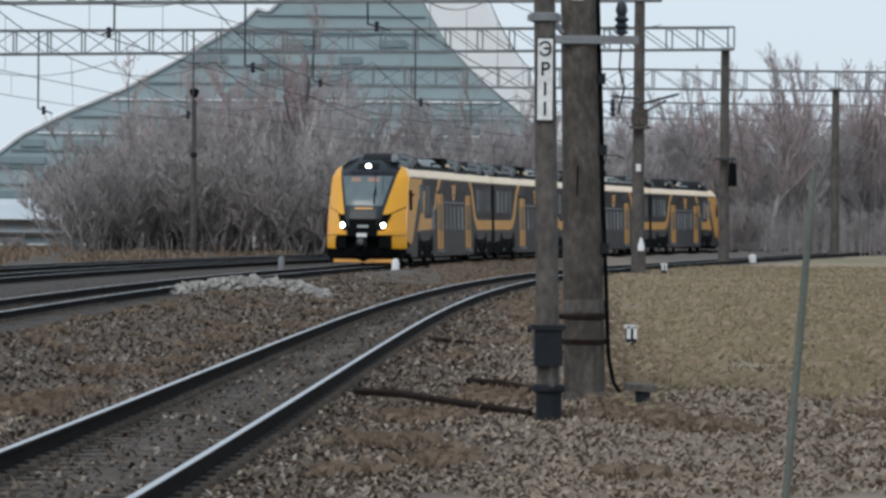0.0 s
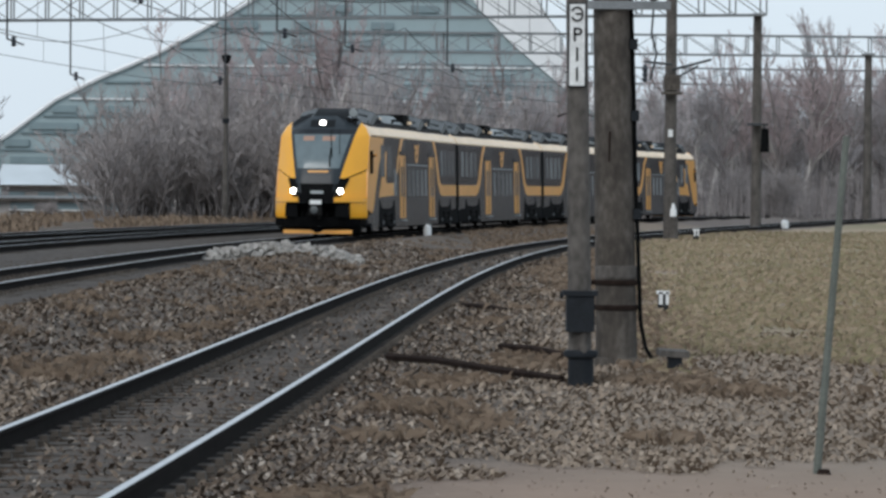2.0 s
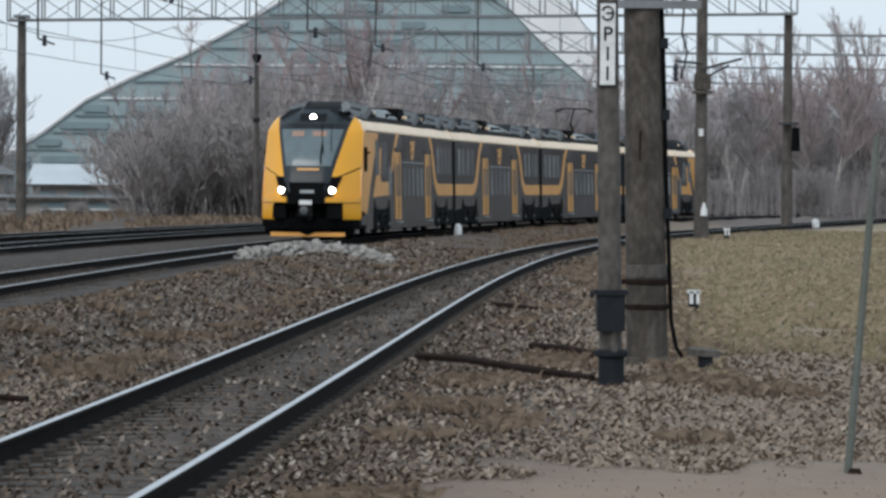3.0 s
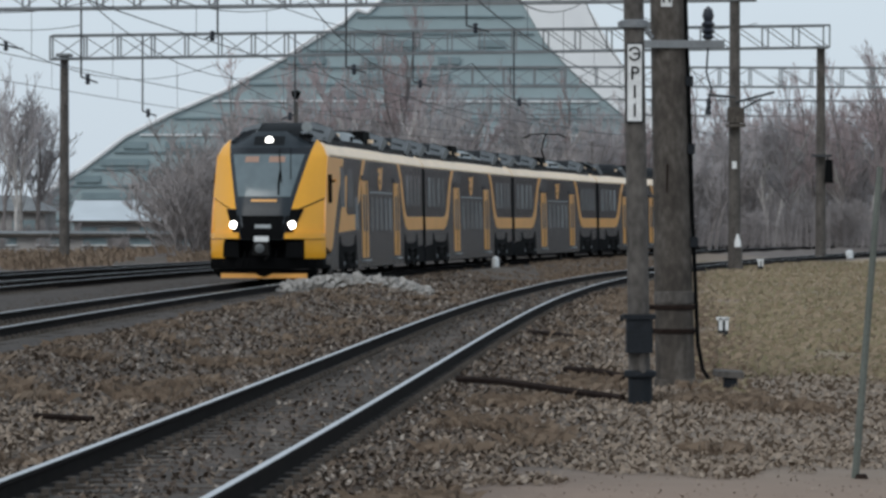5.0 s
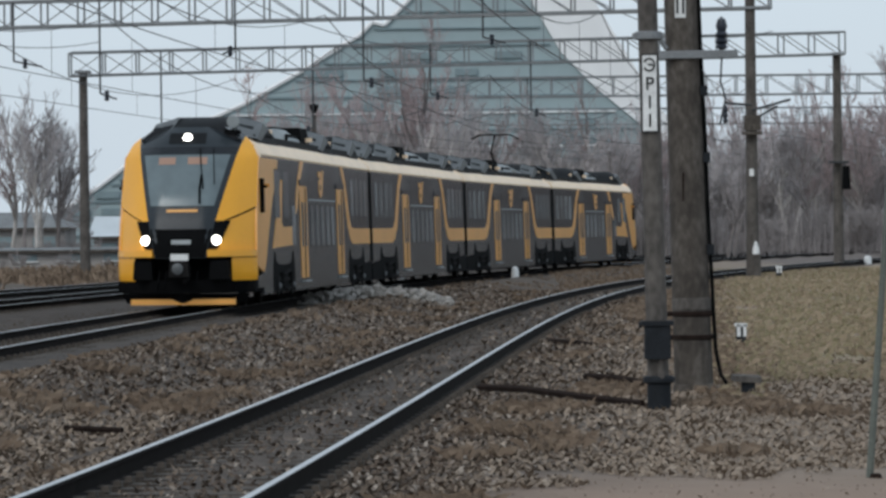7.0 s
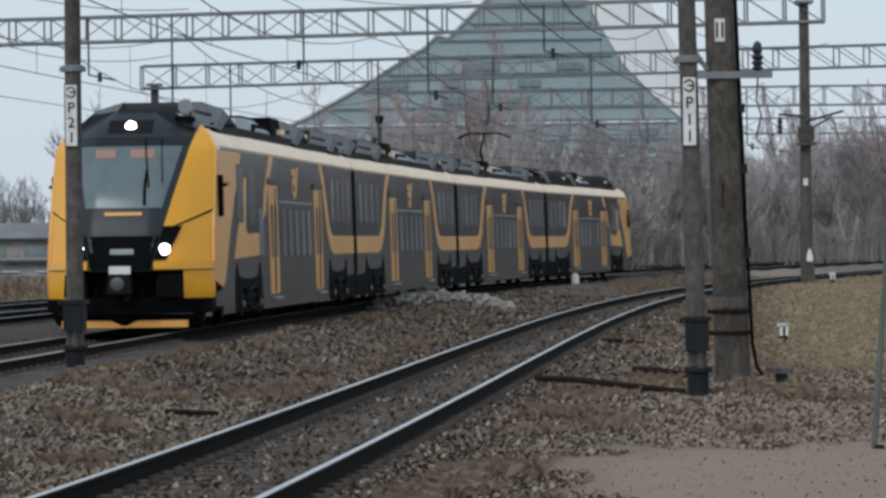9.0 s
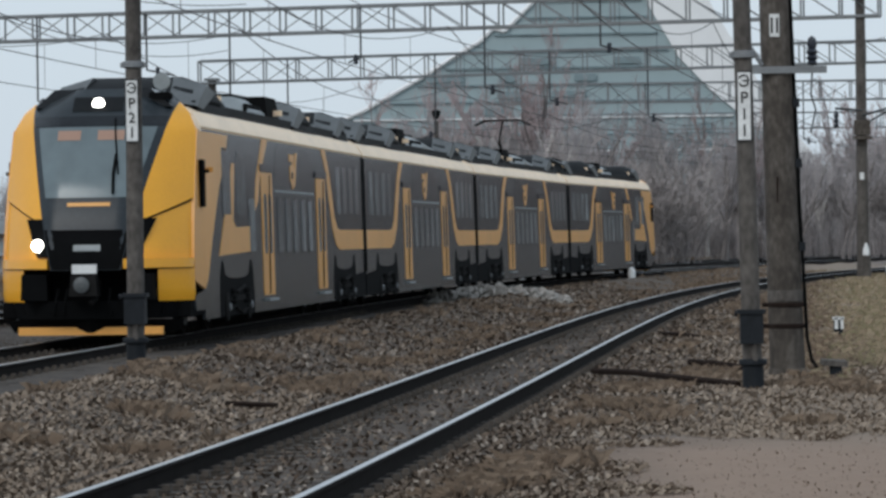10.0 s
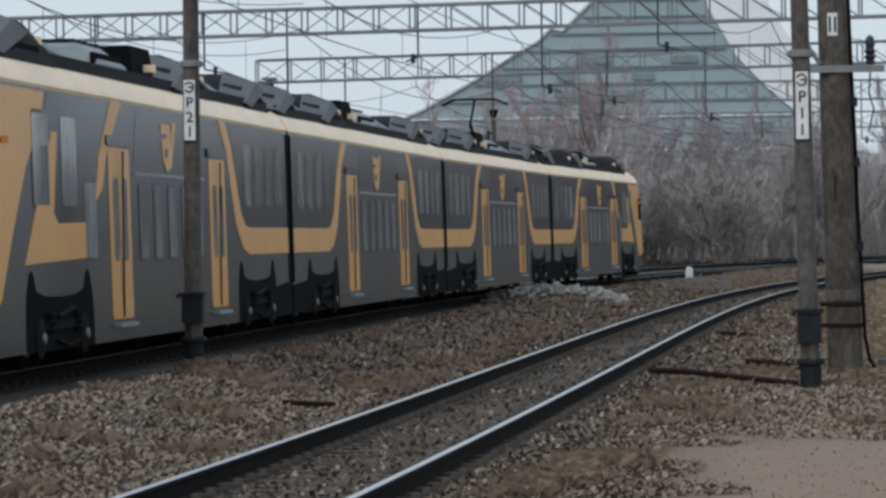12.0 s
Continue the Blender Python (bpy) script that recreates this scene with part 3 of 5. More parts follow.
                # Black panel puts in the shade between the bogie and the car end.
                side_panel("coupling_bay_shade", [(a, 0.30), (b, 0.30), (b, 0.80), (a, 0.88)], BLACK, car, side, 0.005)


def body_between(car, y0, y1):
    low = section()
    s = Shape()
    half = [(x, z) for x, z in low if z <= 3.51]
    for sg in (-1, 1):
        s.loft([[(sg * x, y, z) for x, z in half] + [(sg * (x - 0.06), y, z) for x, z in half[::-1]] for y in (y0, y1)])
    s.box((0, (y0 + y1) / 2, 0.75), (2 * HALF - 0.2, y1 - y0 - 0.02, 0.12))
    s.box((0, y0 + 0.04, 2.0), (2 * HALF - 0.3, 0.06, 2.9)).box((0, y1 - 0.04, 2.0), (2 * HALF - 0.3, 0.06, 2.9))
    part("body", s, GREY, car, "dark grey car body side", smooth=False)
    top = [(HALF - 0.075, 3.44)] + [(x + 0.015, z) for x, z in low if z > 3.49]
    r = Shape()
    r.loft([[(x, y, z) for x, z in top] + [(-x, y, z) for x, z in top[-2::-1]] for y in (y0, y1)], closed=True)
    part("roof", r, CREAM, car, "cream roof edge", smooth=True)
    part("underfloor_box", Shape().box((0, (y0 + y1) / 2, 0.5), (2.6, (y1 - y0) * 0.42, 0.5)), UNDER, car)


def bellows(car, y, sign):
    s = Shape()
    half = [(x - 0.10, z - 0.04) for x, z in section() if z > 0.9]
    for k in range(4):
        a = y + sign * (0.0 + 0.05 * k)
        r0 = [(x, a, z) for x, z in half] + [(-x, a, z) for x, z in half[-2::-1]]
        g = 0.02 if k % 2 else 0.0
        s.loft([r0, [(x * (1 - g), a + sign * 0.05, z) for x, _, z in r0]])
    part("bellows", s, BLACK, car, "black rubber gangway bellows")


def middle_car(panto):
    L = 23.6
    car = thing("middle_rail_car", (0, 0, 0), "grey and orange middle rail car with cream roof edge", "rail car", "cars of the train")
    body_between(car, -L / 2 + 0.2, L / 2 - 0.2)
    car_sides(car, [(L / 2 - 0.2, 1), (-L / 2 + 0.2, -1)], (-3.95, 3.95), (-8.0, 8.0), (-2.9, 2.9))
    for y in (-8.0, 8.0):
        for w in list(bogie(car, y)):
            wheelset(car, w)
    bellows(car, -L / 2 + 0.2, -1)
    bellows(car, L / 2 - 0.2, 1)
    roof_gear(car, [(-11, -7.6, "fairing"), (-7, -4.2, "pipe"), (-3.6, -0.6, "cooler"), (0.2, 1.8, "box"), (2.4, 5.6, "fairing"), (6.2, 8.0, "pipe"), (8.5, 11, "fairing")], panto)
    return car


# nose: outline half width, half width of the dark mask and set-back, by height
NOSE = [(0.36, 1.55, 0.14), (0.75, 1.59, 0.03), (1.1, 1.582, 0.0), (1.5, 1.574, 0.05), (2.0, 1.563, 0.20), (2.6, 1.549, 0.48), (3.1, 1.538, 0.76), (3.45, 1.525, 0.98), (3.75, 1.38, 1.22), (3.9, 1.21, 1.36), (4.12, 0.86, 1.62)]


def corner(d):
    """How far behind the tip the cheeks meet the flat sides, where the nose is set back by d."""
    return 1.12 + 0.74 * d


def nose_at(z):
    for a, b in zip(NOSE, NOSE[1:]):
        if z <= b[0]:
            f = (z - a[0]) / (b[0] - a[0])
            return a[1] + f * (b[1] - a[1]), a[2] + f * (b[2] - a[2])
    return NOSE[-1][1:]


def mask_half(z):
    return np.interp(z, [0.42, 1.14, 1.15, 1.45, 1.8, 3.9, 4.12], [1.15, 1.15, 0.57, 0.64, 0.72, 1.20, 0.84])


def nose_point(x, z, tip, out=0.0):
    w, d = nose_at(z)
    q = min(abs(x) / w, 1.0)
    g = 0.07 * q ** 2 + 0.93 * max(0.0, (q - 0.36) / 0.64) ** 1.45
    return (x, tip - d - (corner(d) - d) * g + out, z)


def nose_patch(name, mat, car, tip, zs, left, right, out=0.0, cols=8, label="", smooth=True, bend=None):
    """A patch of the nose between two edge curves left(z), right(z), 4 cm thick."""
    s = Shape()
    rows = []
    for z in zs:
        row = []
        for i in range(cols + 1):
            q = z
            if bend:
                # rows near one edge are shifted up or down so that the crease runs aslant
                f = (z - zs[0]) / (zs[-1] - zs[0])
                u = i / cols if right(z) > 0 else 1 - i / cols
                q = z + (bend[0] * (1 - f) + bend[1] * f) * u
            a, b = left(q), right(q)
            row.append(nose_point(a + (b - a) * i / cols, q, tip, out))
        rows.append(row)
    n, m = cols + 1, len(rows)
    v = [p for r in rows for p in r] + [(x, y - 0.04 - max(out, 0), z) for r in rows for x, y, z in r]
    f = [(j * n + i, j * n + i + 1, (j + 1) * n + i + 1, (j + 1) * n + i) for j in range(m - 1) for i in range(n - 1)]
    k = n * m
    f += [tuple(k + i for i in q[::-1]) for q in f]
    rim = [i for i in range(n)] + [j * n + n - 1 for j in range(1, m)] + [(m - 1) * n + i for i in range(n - 2, -1, -1)] + [j * n for j in range(m - 2, 0, -1)]
    f += [(a, b, k + b, k + a) for a, b in zip(rim, rim[1:] + rim[:1])]
    s.add(v, f)
    return part(name, s, mat, car, label, smooth)


def span(a, b, n):
    return [a + (b - a) * i / n for i in range(n + 1)]


def end_car():
    back_y, tip = -11.4, 13.2
    car = thing("cab_rail_car", (0, 0, 0), "end rail car with yellow cab and dark windscreen mask", "rail car", "cars of the train")
    neck = tip - 2.1
    body_between(car, back_y + 0.2, neck)
    car_sides(car, [(back_y + 0.2, -1)], (-3.9, 3.75), (-7.6, 7.6), (-2.9, 2.75))
    bellows(car, back_y + 0.2, -1)
    for y in (-7.6, 7.6):
        for w in list(bogie(car, y)):
            wheelset(car, w)
    # cab sides
    for sg in (-1, 1):
        zs = span(0.46, 3.45, 12)
        rim = [(tip - corner(nose_at(z)[1]) + 0.01, z) for z in zs]
        # Same livery as the yellow cheeks; the side's weaker light is in the colour.
        side_panel("cab_flank", [(neck - 0.01, 0.80)] + [(a, b) for a, b in rim if b >= 0.80] + [(neck - 0.01, 3.45)], ORANGE, car, sg, 0.006, "yellow-livery cab side, its dimmer light put in as orange", 0.05)
        side_panel("cab_skirt", [(neck - 0.01, 0.46)] + [(a, b) for a, b in rim if b < 0.82] + [(neck - 0.01, 0.79)], GREY, car, sg, 0.004, "", 0.05)
        s = Shape()
        outer_row, inner_row = [], []
        for z in span(3.42, 3.90, 6):
            w, d = nose_at(z)
            xs = float(np.interp(z, [p[1] for p in section()], [p[0] for p in section()])) + 0.015
            outer_row.append((sg * w, tip - corner(d) + 0.01, z))
            inner_row.append((sg * min(xs, w + 0.05), neck - 0.06, z))
        s.loft([outer_row + [(x - sg * 0.05, y, z) for x, y, z in outer_row[::-1]], inner_row + [(x - sg * 0.05, y, z) for x, y, z in inner_row[::-1]]])
        part("cab_roof_edge", s, CREAM, car, "cream roof edge", True)
        # grey slanted field behind the flank with cab windows and an orange L
        # Yellow livery again, coloured orange for the weaker light on the side.
        side_panel("slanted_stripe", [(neck - 0.02, 0.80), (neck - 0.02, 3.42), (8.2, 3.42), (8.5, 3.0), (9.3, 2.5), (10.1, 1.7), (10.75, 0.95)], ORANGE, car, sg, 0.006, "yellow-livery slanted field behind the cab, its dimmer light put in as orange")
        side_panel("cab_dark_panel", [(6.0, 1.86), (8.0, 1.88), (8.9, 2.4), (8.3, 3.0), (8.0, 3.42), (4.6, 3.42), (5.3, 2.7), (5.75, 2.1)], CHARCOAL, car, sg, 0.004)
        side_panel("orange_corner", [(6.0, 1.40), (9.5, 1.34), (7.85, 2.95), (7.55, 2.95), (7.85, 1.95), (7.6, 1.83), (5.95, 1.85)], ORANGE, car, sg, 0.009, "orange corner shape below the cab window")
        side_panel("rising_stripe", [(5.35, 2.1), (5.05, 2.7), (4.15, 3.46), (3.45, 3.46), (4.55, 2.75), (4.85, 2.3)], ORANGE, car, sg, 0.008, "orange stripe rising from the door to the roof")
        for y in (8.5, 6.9):
            window(car, y, sg, 2.0, 3.2, 0.48)
        window(car, 5.65, sg, 1.35, 2.4, 0.4)
        mir = part("mirror", Shape().box((sg * (HALF - 0.03), neck + 0.15, 2.55), (0.12, 0.26, 0.78), taper=0.9).tube((sg * (HALF - 0.05), neck + 0.1, 2.75), (sg * (HALF + 0.1), neck + 0.15, 2.75), 0.03), BLACK, car, "black rear-view camera housing")
        part("mirror_lamp", Shape().box((sg * (HALF + 0.04), neck - 0.35, 2.78), (0.12, 0.14, 0.08)), ORANGE, mir)
    # dark mask and yellow cheeks
    edge = lambda z: float(mask_half(z))
    outer = lambda z: nose_at(z)[0]
    nose_patch("front_mask", MASK, car, tip, span(1.15, 4.12, 26), lambda z: -edge(z), edge, 0.0, 14, "dark front mask")
    screen = nose_patch("windscreen", SCREEN, car, tip, span(2.32, 3.48, 10), lambda z: -edge(z) + 0.12, lambda z: edge(z) - 0.12, 0.012, 12, "large tinted windscreen")
    part("wiper_arm", Shape().path([nose_point(x, z, tip, 0.04) for x, z in ((-0.32, 3.62), (-0.36, 3.3), (-0.42, 2.95), (-0.46, 2.7))], 0.014), BLACK, screen)
    part("wiper_blade", Shape().path([nose_point(x, z, tip, 0.045) for x, z in ((-0.40, 3.02), (-0.38, 2.7), (-0.40, 2.38))], 0.026), BLACK, screen, "black wiper blade")
    part("wiper_link", Shape().path([nose_point(x, z, tip, 0.04) for x, z in ((-0.62, 3.62), (-0.66, 3.2), (-0.70, 2.8))], 0.010), BLACK, screen)
    nose_patch("screen_border", CHARCOAL, car, tip, span(3.50, 3.66, 2), lambda z: -edge(z) + 0.03, lambda z: edge(z) - 0.03, 0.010, 12, "dark band above the windscreen")
    for a, b in ((0.22, 0.60), (-0.50, -0.06)):
        nose_patch("destination_display", DISPLAY, screen, tip, span(3.26, 3.42, 2), lambda z, a=a: a, lambda z, b=b: b, 0.018, 3, "lit orange destination letters")
    nose_patch("name_bar", ORANGE, car, tip, span(2.18, 2.24, 2), lambda z: -0.36, lambda z: 0.34, 0.012, 6, "orange lettering bar below the windscreen")
    nose_patch("lower_mask", BLACK, car, tip, span(1.16, 1.80, 4), lambda z: -edge(z) + 0.02, lambda z: edge(z) - 0.02, 0.01, 8, "black lower mask")
    nose_patch("operator_mark", ROOFLIGHT, car, tip, span(1.46, 1.56, 2), lambda z: -0.24, lambda z: 0.20, 0.018, 4, "pale operator mark")
    lamp_box = nose_patch("lamp_panel", ROOFGEAR, car, tip, span(3.74, 3.98, 3), lambda z: -0.42, lambda z: 0.42, 0.012, 6, "grey lamp panel above the windscreen")
    tl = nose_point(0, 3.86, tip, 0.03)
    part("top_lamp", Shape().lathe(tl, [(0.10, -0.02), (0.095, 0.015), (0.05, 0.03)], 16, "y"), LAMP, lamp_box, "lit round top lamp", True)
    for sg in (-1, 1):
        # cheek above and below the crease
        a = nose_patch("cheek", YELLOW, car, tip, span(1.90, 3.90, 18), (lambda z: edge(z)) if sg > 0 else (lambda z: -outer(z)), (lambda z: outer(z)) if sg > 0 else (lambda z: -edge(z)), 0.0, 8, "glossy yellow cheek", bend=(0.42, 0.0))
        b = nose_patch("lower_cheek", YELLOW, car, tip, span(1.17, 1.88, 8), (lambda z: edge(z) + 0.02) if sg > 0 else (lambda z: -outer(z)), (lambda z: outer(z)) if sg > 0 else (lambda z: -edge(z) - 0.02), -0.06, 8, "yellow lower cheek set back below a crease", bend=(0.0, 0.40))
        c = nose_patch("corner_skirt", YELLOW, car, tip, span(0.64, 1.16, 5), (lambda z: 1.10) if sg > 0 else (lambda z: -outer(z)), (lambda z: outer(z)) if sg > 0 else (lambda z: -1.10), 0.01, 5, "yellow corner skirt")
        h = nose_patch("headlamp_housing", BLACK, b, tip, span(1.36, 1.98, 5), (lambda z: edge(z) + 0.0 if sg > 0 else -edge(z) - 0.20 - 0.16 * (z - 1.36)), (lambda z: edge(z) + 0.20 + 0.16 * (z - 1.36) if sg > 0 else -edge(z) - 0.0), 0.012, 4, "black triangular headlamp housing")
        p = nose_point(sg * 0.80, 1.55, tip, 0.05)
        part("headlamp", Shape().lathe(p, [(0.10, -0.03), (0.10, 0.02), (0.06, 0.04)], 16, "y"), LAMP, h, "lit round white headlamp", True)
        nose_patch("cheek_ledge", YELLOW, car, tip, span(1.18, 1.33, 2), (lambda z: 0.62) if sg > 0 else (lambda z: -outer(z)), (lambda z: outer(z)) if sg > 0 else (lambda z: -0.62), 0.08, 6)
        part("bumper_block", Shape().box((sg * 0.86, tip - 0.34, 0.88), (0.44, 0.5, 0.42), taper=0.92), BLACK, car, "dark crash buffer")
    part("front_bay", Shape().box((0, tip - 1.2, 0.80), (2.3, 1.2, 0.72)).box((0, tip - 1.5, 0.50), (3.1, 1.2, 0.24)), BLACK, car)
    nose_patch("apron", BLACK, car, tip, span(0.36, 0.66, 3), lambda z: -nose_at(z)[0] * 0.99, lambda z: nose_at(z)[0] * 0.99, -0.03, 24, "black apron under the cab")
    cp = part("coupler", Shape().tube((0, tip - 0.8, 0.92), (0, tip - 0.05, 0.92), 0.16).box((0, tip + 0.05, 0.92), (0.46, 0.34, 0.36), taper=0.85).tube((-0.18, tip, 0.72), (-0.1, tip + 0.1, 0.62), 0.05), UNDER, car, "dark automatic coupler")
    part("number_plate", Shape().box((0, tip + 0.08, 1.17), (0.40, 0.03, 0.15)), WHITE, cp, "white plate above the coupler")
    part("coupler_face", Shape().lathe((0.02, tip + 0.23, 0.92), [(0.12, 0), (0.13, 0.02), (0.05, 0.04)], 12, "y"), ROOFMID, cp)
    for k in (-0.35, 0.35, 0.5):
        part("hose", Shape().path([(k, tip - 0.3, 0.85), (k * 1.02, tip - 0.1, 0.62), (k * 1.1, tip - 0.12, 0.45), (k * 1.2, tip - 0.35, 0.6)], 0.025), BLACK, cp)
    part("snow_plough", Shape().add([(-1.45, tip - 0.75, 0.34), (0, tip - 0.2, 0.34), (1.45, tip - 0.75, 0.34), (1.35, tip - 0.85, 0.14), (0, tip - 0.35, 0.14), (-1.35, tip - 0.85, 0.14), (-1.4, tip - 1.2, 0.34), (1.4, tip - 1.2, 0.34), (-1.3, tip - 1.2, 0.14), (1.3, tip - 1.2, 0.14)], [(0, 1, 4, 5), (1, 2, 3, 4), (0, 6, 7, 2, 1), (5, 4, 3, 9, 8), (2, 7, 9, 3), (0, 5, 8, 6), (6, 8, 9, 7)]), BLACK, car, "black snow plough")
    part("front_bar", Shape().box((0, tip - 0.42, 0.17), (2.36, 0.10, 0.13)), ORANGE, car, "orange bar under the plough")
    # cab roof
    s = Shape()
    ringA = [(x, neck - 1.3, z) for x, z in ((-1.18, 3.80), (-0.85, 4.10), (0.85, 4.10), (1.18, 3.80))]
    ringB = [(x, tip - 1.70, z) for x, z in ((-1.15, 3.82), (-0.80, 4.12), (0.80, 4.12), (1.15, 3.82))]
    part("cab_roof", s.loft([ringA, ringB]), CHARCOAL, car, "dark cab roof")
    for k in range(5):
        part("roof_slot", Shape().box((-0.95, neck + 0.05 + 0.13 * k, 4.0), (0.3, 0.03, 0.1)), BLACK, car)
    part("horn", Shape().lathe((-0.95, tip - 1.9, 4.24), [(0.03, -0.25), (0.05, -0.1), (0.15, 0.02), (0.14, 0.03)], 12, "y").tube((-0.95, tip - 2.0, 4.0), (-0.95, tip - 2.0, 4.24), 0.04), ROOFLIGHT, car, "pale roof horn", True)
    roof_gear(car, [(6.2, 9.7, "fairing"), (3.6, 5.8, "pipe"), (0.6, 3.2, "cooler"), (-1.4, 0.2, "box"), (-5.4, -2.0, "fairing"), (-8.0, -6.0, "pipe"), (-11, -8.6, "fairing")])
    return car


front_car = end_car()
second_car = middle_car(None)
third_car = middle_car(-6.0)
rear_car = end_car()


# ---- masts, gantries, wires ----
def stub_mast(at, lean, label, digits):
    """Concrete mast with a lettered plate, a black box and a collar near its foot."""
    root = thing("signal_mast", at, label, "mast", "lettered masts by the track")
    tilt = lambda h: -lean * h
    part("shaft", Shape().tube((0, 0, -0.1), (tilt(7.5), 0, 7.5), 0.118, 0.098, n=18), CONCRETE, root, "weathered grey concrete shaft", True)
    part("foot", Shape().lathe((0, 0, 0), [(0.13, -0.1), (0.128, 0.30), (0.165, 0.32), (0.172, 0.36), (0.165, 0.38), (0.13, 0.39)], 18), DARKSTEEL, root, "dark steel foot collar", True)
    box = part("junction_box", Shape().box((tilt(0.75), -0.03, 0.75), (0.275, 0.30, 0.36), taper=0.98), DARKSTEEL, root, "black junction box")
    part("box_lid", Shape().box((tilt(0.9), -0.03, 0.95), (0.335, 0.34, 0.05)).tube((-0.18, -0.03, 0.93), (-0.215, -0.03, 0.93), 0.035), DARKSTEEL, box)
    part("cable_pipe", Shape().tube((0.02, -0.13, 0.36), (0.02, -0.13, 0.60), 0.04), CONCRETE, root)
    part("clamp_ring", Shape().lathe((tilt(3.98), 0, 3.96), [(0.13, 0), (0.15, 0.01), (0.15, 0.08), (0.13, 0.09)], 18).box((tilt(3.98), 0, 4.0), (0.34, 0.1, 0.06)), GALV, root)
    plate = part("number_board", Shape().box((tilt(3.4) - 0.01, -0.128, 3.39), (0.150, 0.02, 0.80)), WHITE, root, "white vertical board with black characters")
    part("board_rim", Shape().box((tilt(3.4) - 0.01, -0.122, 3.39), (0.178, 0.02, 0.83)), DARKSTEEL, plate)
    for i, ch in enumerate(digits):
        cu = bpy.data.curves.new("character", "FONT")
        cu.body, cu.size, cu.align_x, cu.align_y, cu.extrude = ch, 0.195, "CENTER", "CENTER", 0.003
        ob = new("character_curve", cu)
        dg = bpy.context.evaluated_depsgraph_get()
        me = bpy.data.meshes.new_from_object(ob.evaluated_get(dg))
        bpy.data.objects.remove(ob)
        me.materials.clear()
        me.materials.append(BLACK)
        c = new("character", me)
        c.parent = plate
        c.matrix_basis = pose(tilt(3.4) - 0.01, -0.145, 3.68 - 0.195 * i, 90, 0, 0)
    return root


stub_mast((2.09, 38.4, 0.0), 0.018, "grey concrete mast with white lettered board and black box", "\u042dP11")
stub_mast((-5.85, 43.0, 0.22), -0.004, "slim concrete mast with lettered board between the tracks", "\u042dP21")


def pole_b():
    root = thing("concrete_pole", (2.78, 43.3, 0), "stout brown-stained concrete pole with crossarm and cable", "utility pole")
    part("shaft", Shape().tube((0, 0, -0.1), (-0.20, 0, 8.5), 0.235, 0.175, n=24), CONCRETE_B, root, "brown stained concrete shaft", True)
    for h in (0.62, 0.90):
        part("clamp_band", Shape().lathe((-0.02 * h, 0, h), [(0.235, 0), (0.25, 0.01), (0.25, 0.05), (0.235, 0.06)], 24).tube((-0.24, -0.02, h + 0.03), (-0.33, -0.02, h + 0.03), 0.03), RUST, root, "rusty iron band")
    part("pale_patch", Shape().lathe((-0.02, 0, 0.97), [(0.233, 0), (0.239, 0.02), (0.238, 0.14), (0.231, 0.15)], 24), CONCRETE, root)
    arm = part("crossarm", Shape().box((0.06, -0.2, 4.03), (0.98, 0.09, 0.09)).tube((-0.30, -0.2, 4.1), (-0.5, -0.25, 4.4), 0.03), GALV, root, "grey steel crossarm")
    ins = part("insulator", Shape().lathe((0.36, -0.2, 4.08), [(0.03, 0), (0.08, 0.03), (0.05, 0.07), (0.085, 0.1), (0.05, 0.14), (0.085, 0.18), (0.05, 0.22), (0.07, 0.28), (0.05, 0.36), (0.0, 0.40)], 14), PORCELAIN, arm, "dark ribbed insulator", True)
    part("wire_tail", Shape().path([(0.36, -0.2, 4.0), (0.34, -0.2, 3.7), (0.40, -0.2, 3.5), (0.33, -0.2, 3.2)], 0.012), WIRE, ins)
    part("number_tag", Shape().box((-0.13, -0.20, 4.62), (0.13, 0.02, 0.3)), WHITE, root, "white number tag with two dark bars")
    for k in (-0.035, 0.035):
        part("tag_bar", Shape().box((-0.13 + k, -0.214, 4.62), (0.025, 0.008, 0.2)), BLACK, root)
    part("rust_streak_plate", Shape().box((-0.08, -0.205, 2.45), (0.10, 0.012, 0.34)), RUST, root)
    cable = Shape().path([(0.07, -0.06, 5.5), (0.12, -0.06, 4.0), (0.16, -0.06, 3.0), (0.18, -0.06, 2.2), (0.225, -0.06, 1.2), (0.255, -0.06, 0.5), (0.31, -0.1, 0.2), (0.42, -0.12, 0.03), (0.55, -0.12, 0.0)], 0.024, 8)
    part("cable", cable, BLACK, root, "black cable running down to the ground")
    for h in (1.7, 2.8, 3.6):
        part("cable_clip", Shape().box((0.165 + 0.03 * (3 - h), -0.07, h), (0.09, 0.1, 0.12)), DARKSTEEL, root)
    for sx in (-0.16, 0.12):
        part("foot_block", Shape().box((sx, -0.12, 0.02), (0.22, 0.3, 0.14), taper=0.8), CONCRETE_B, root)


pole_b()


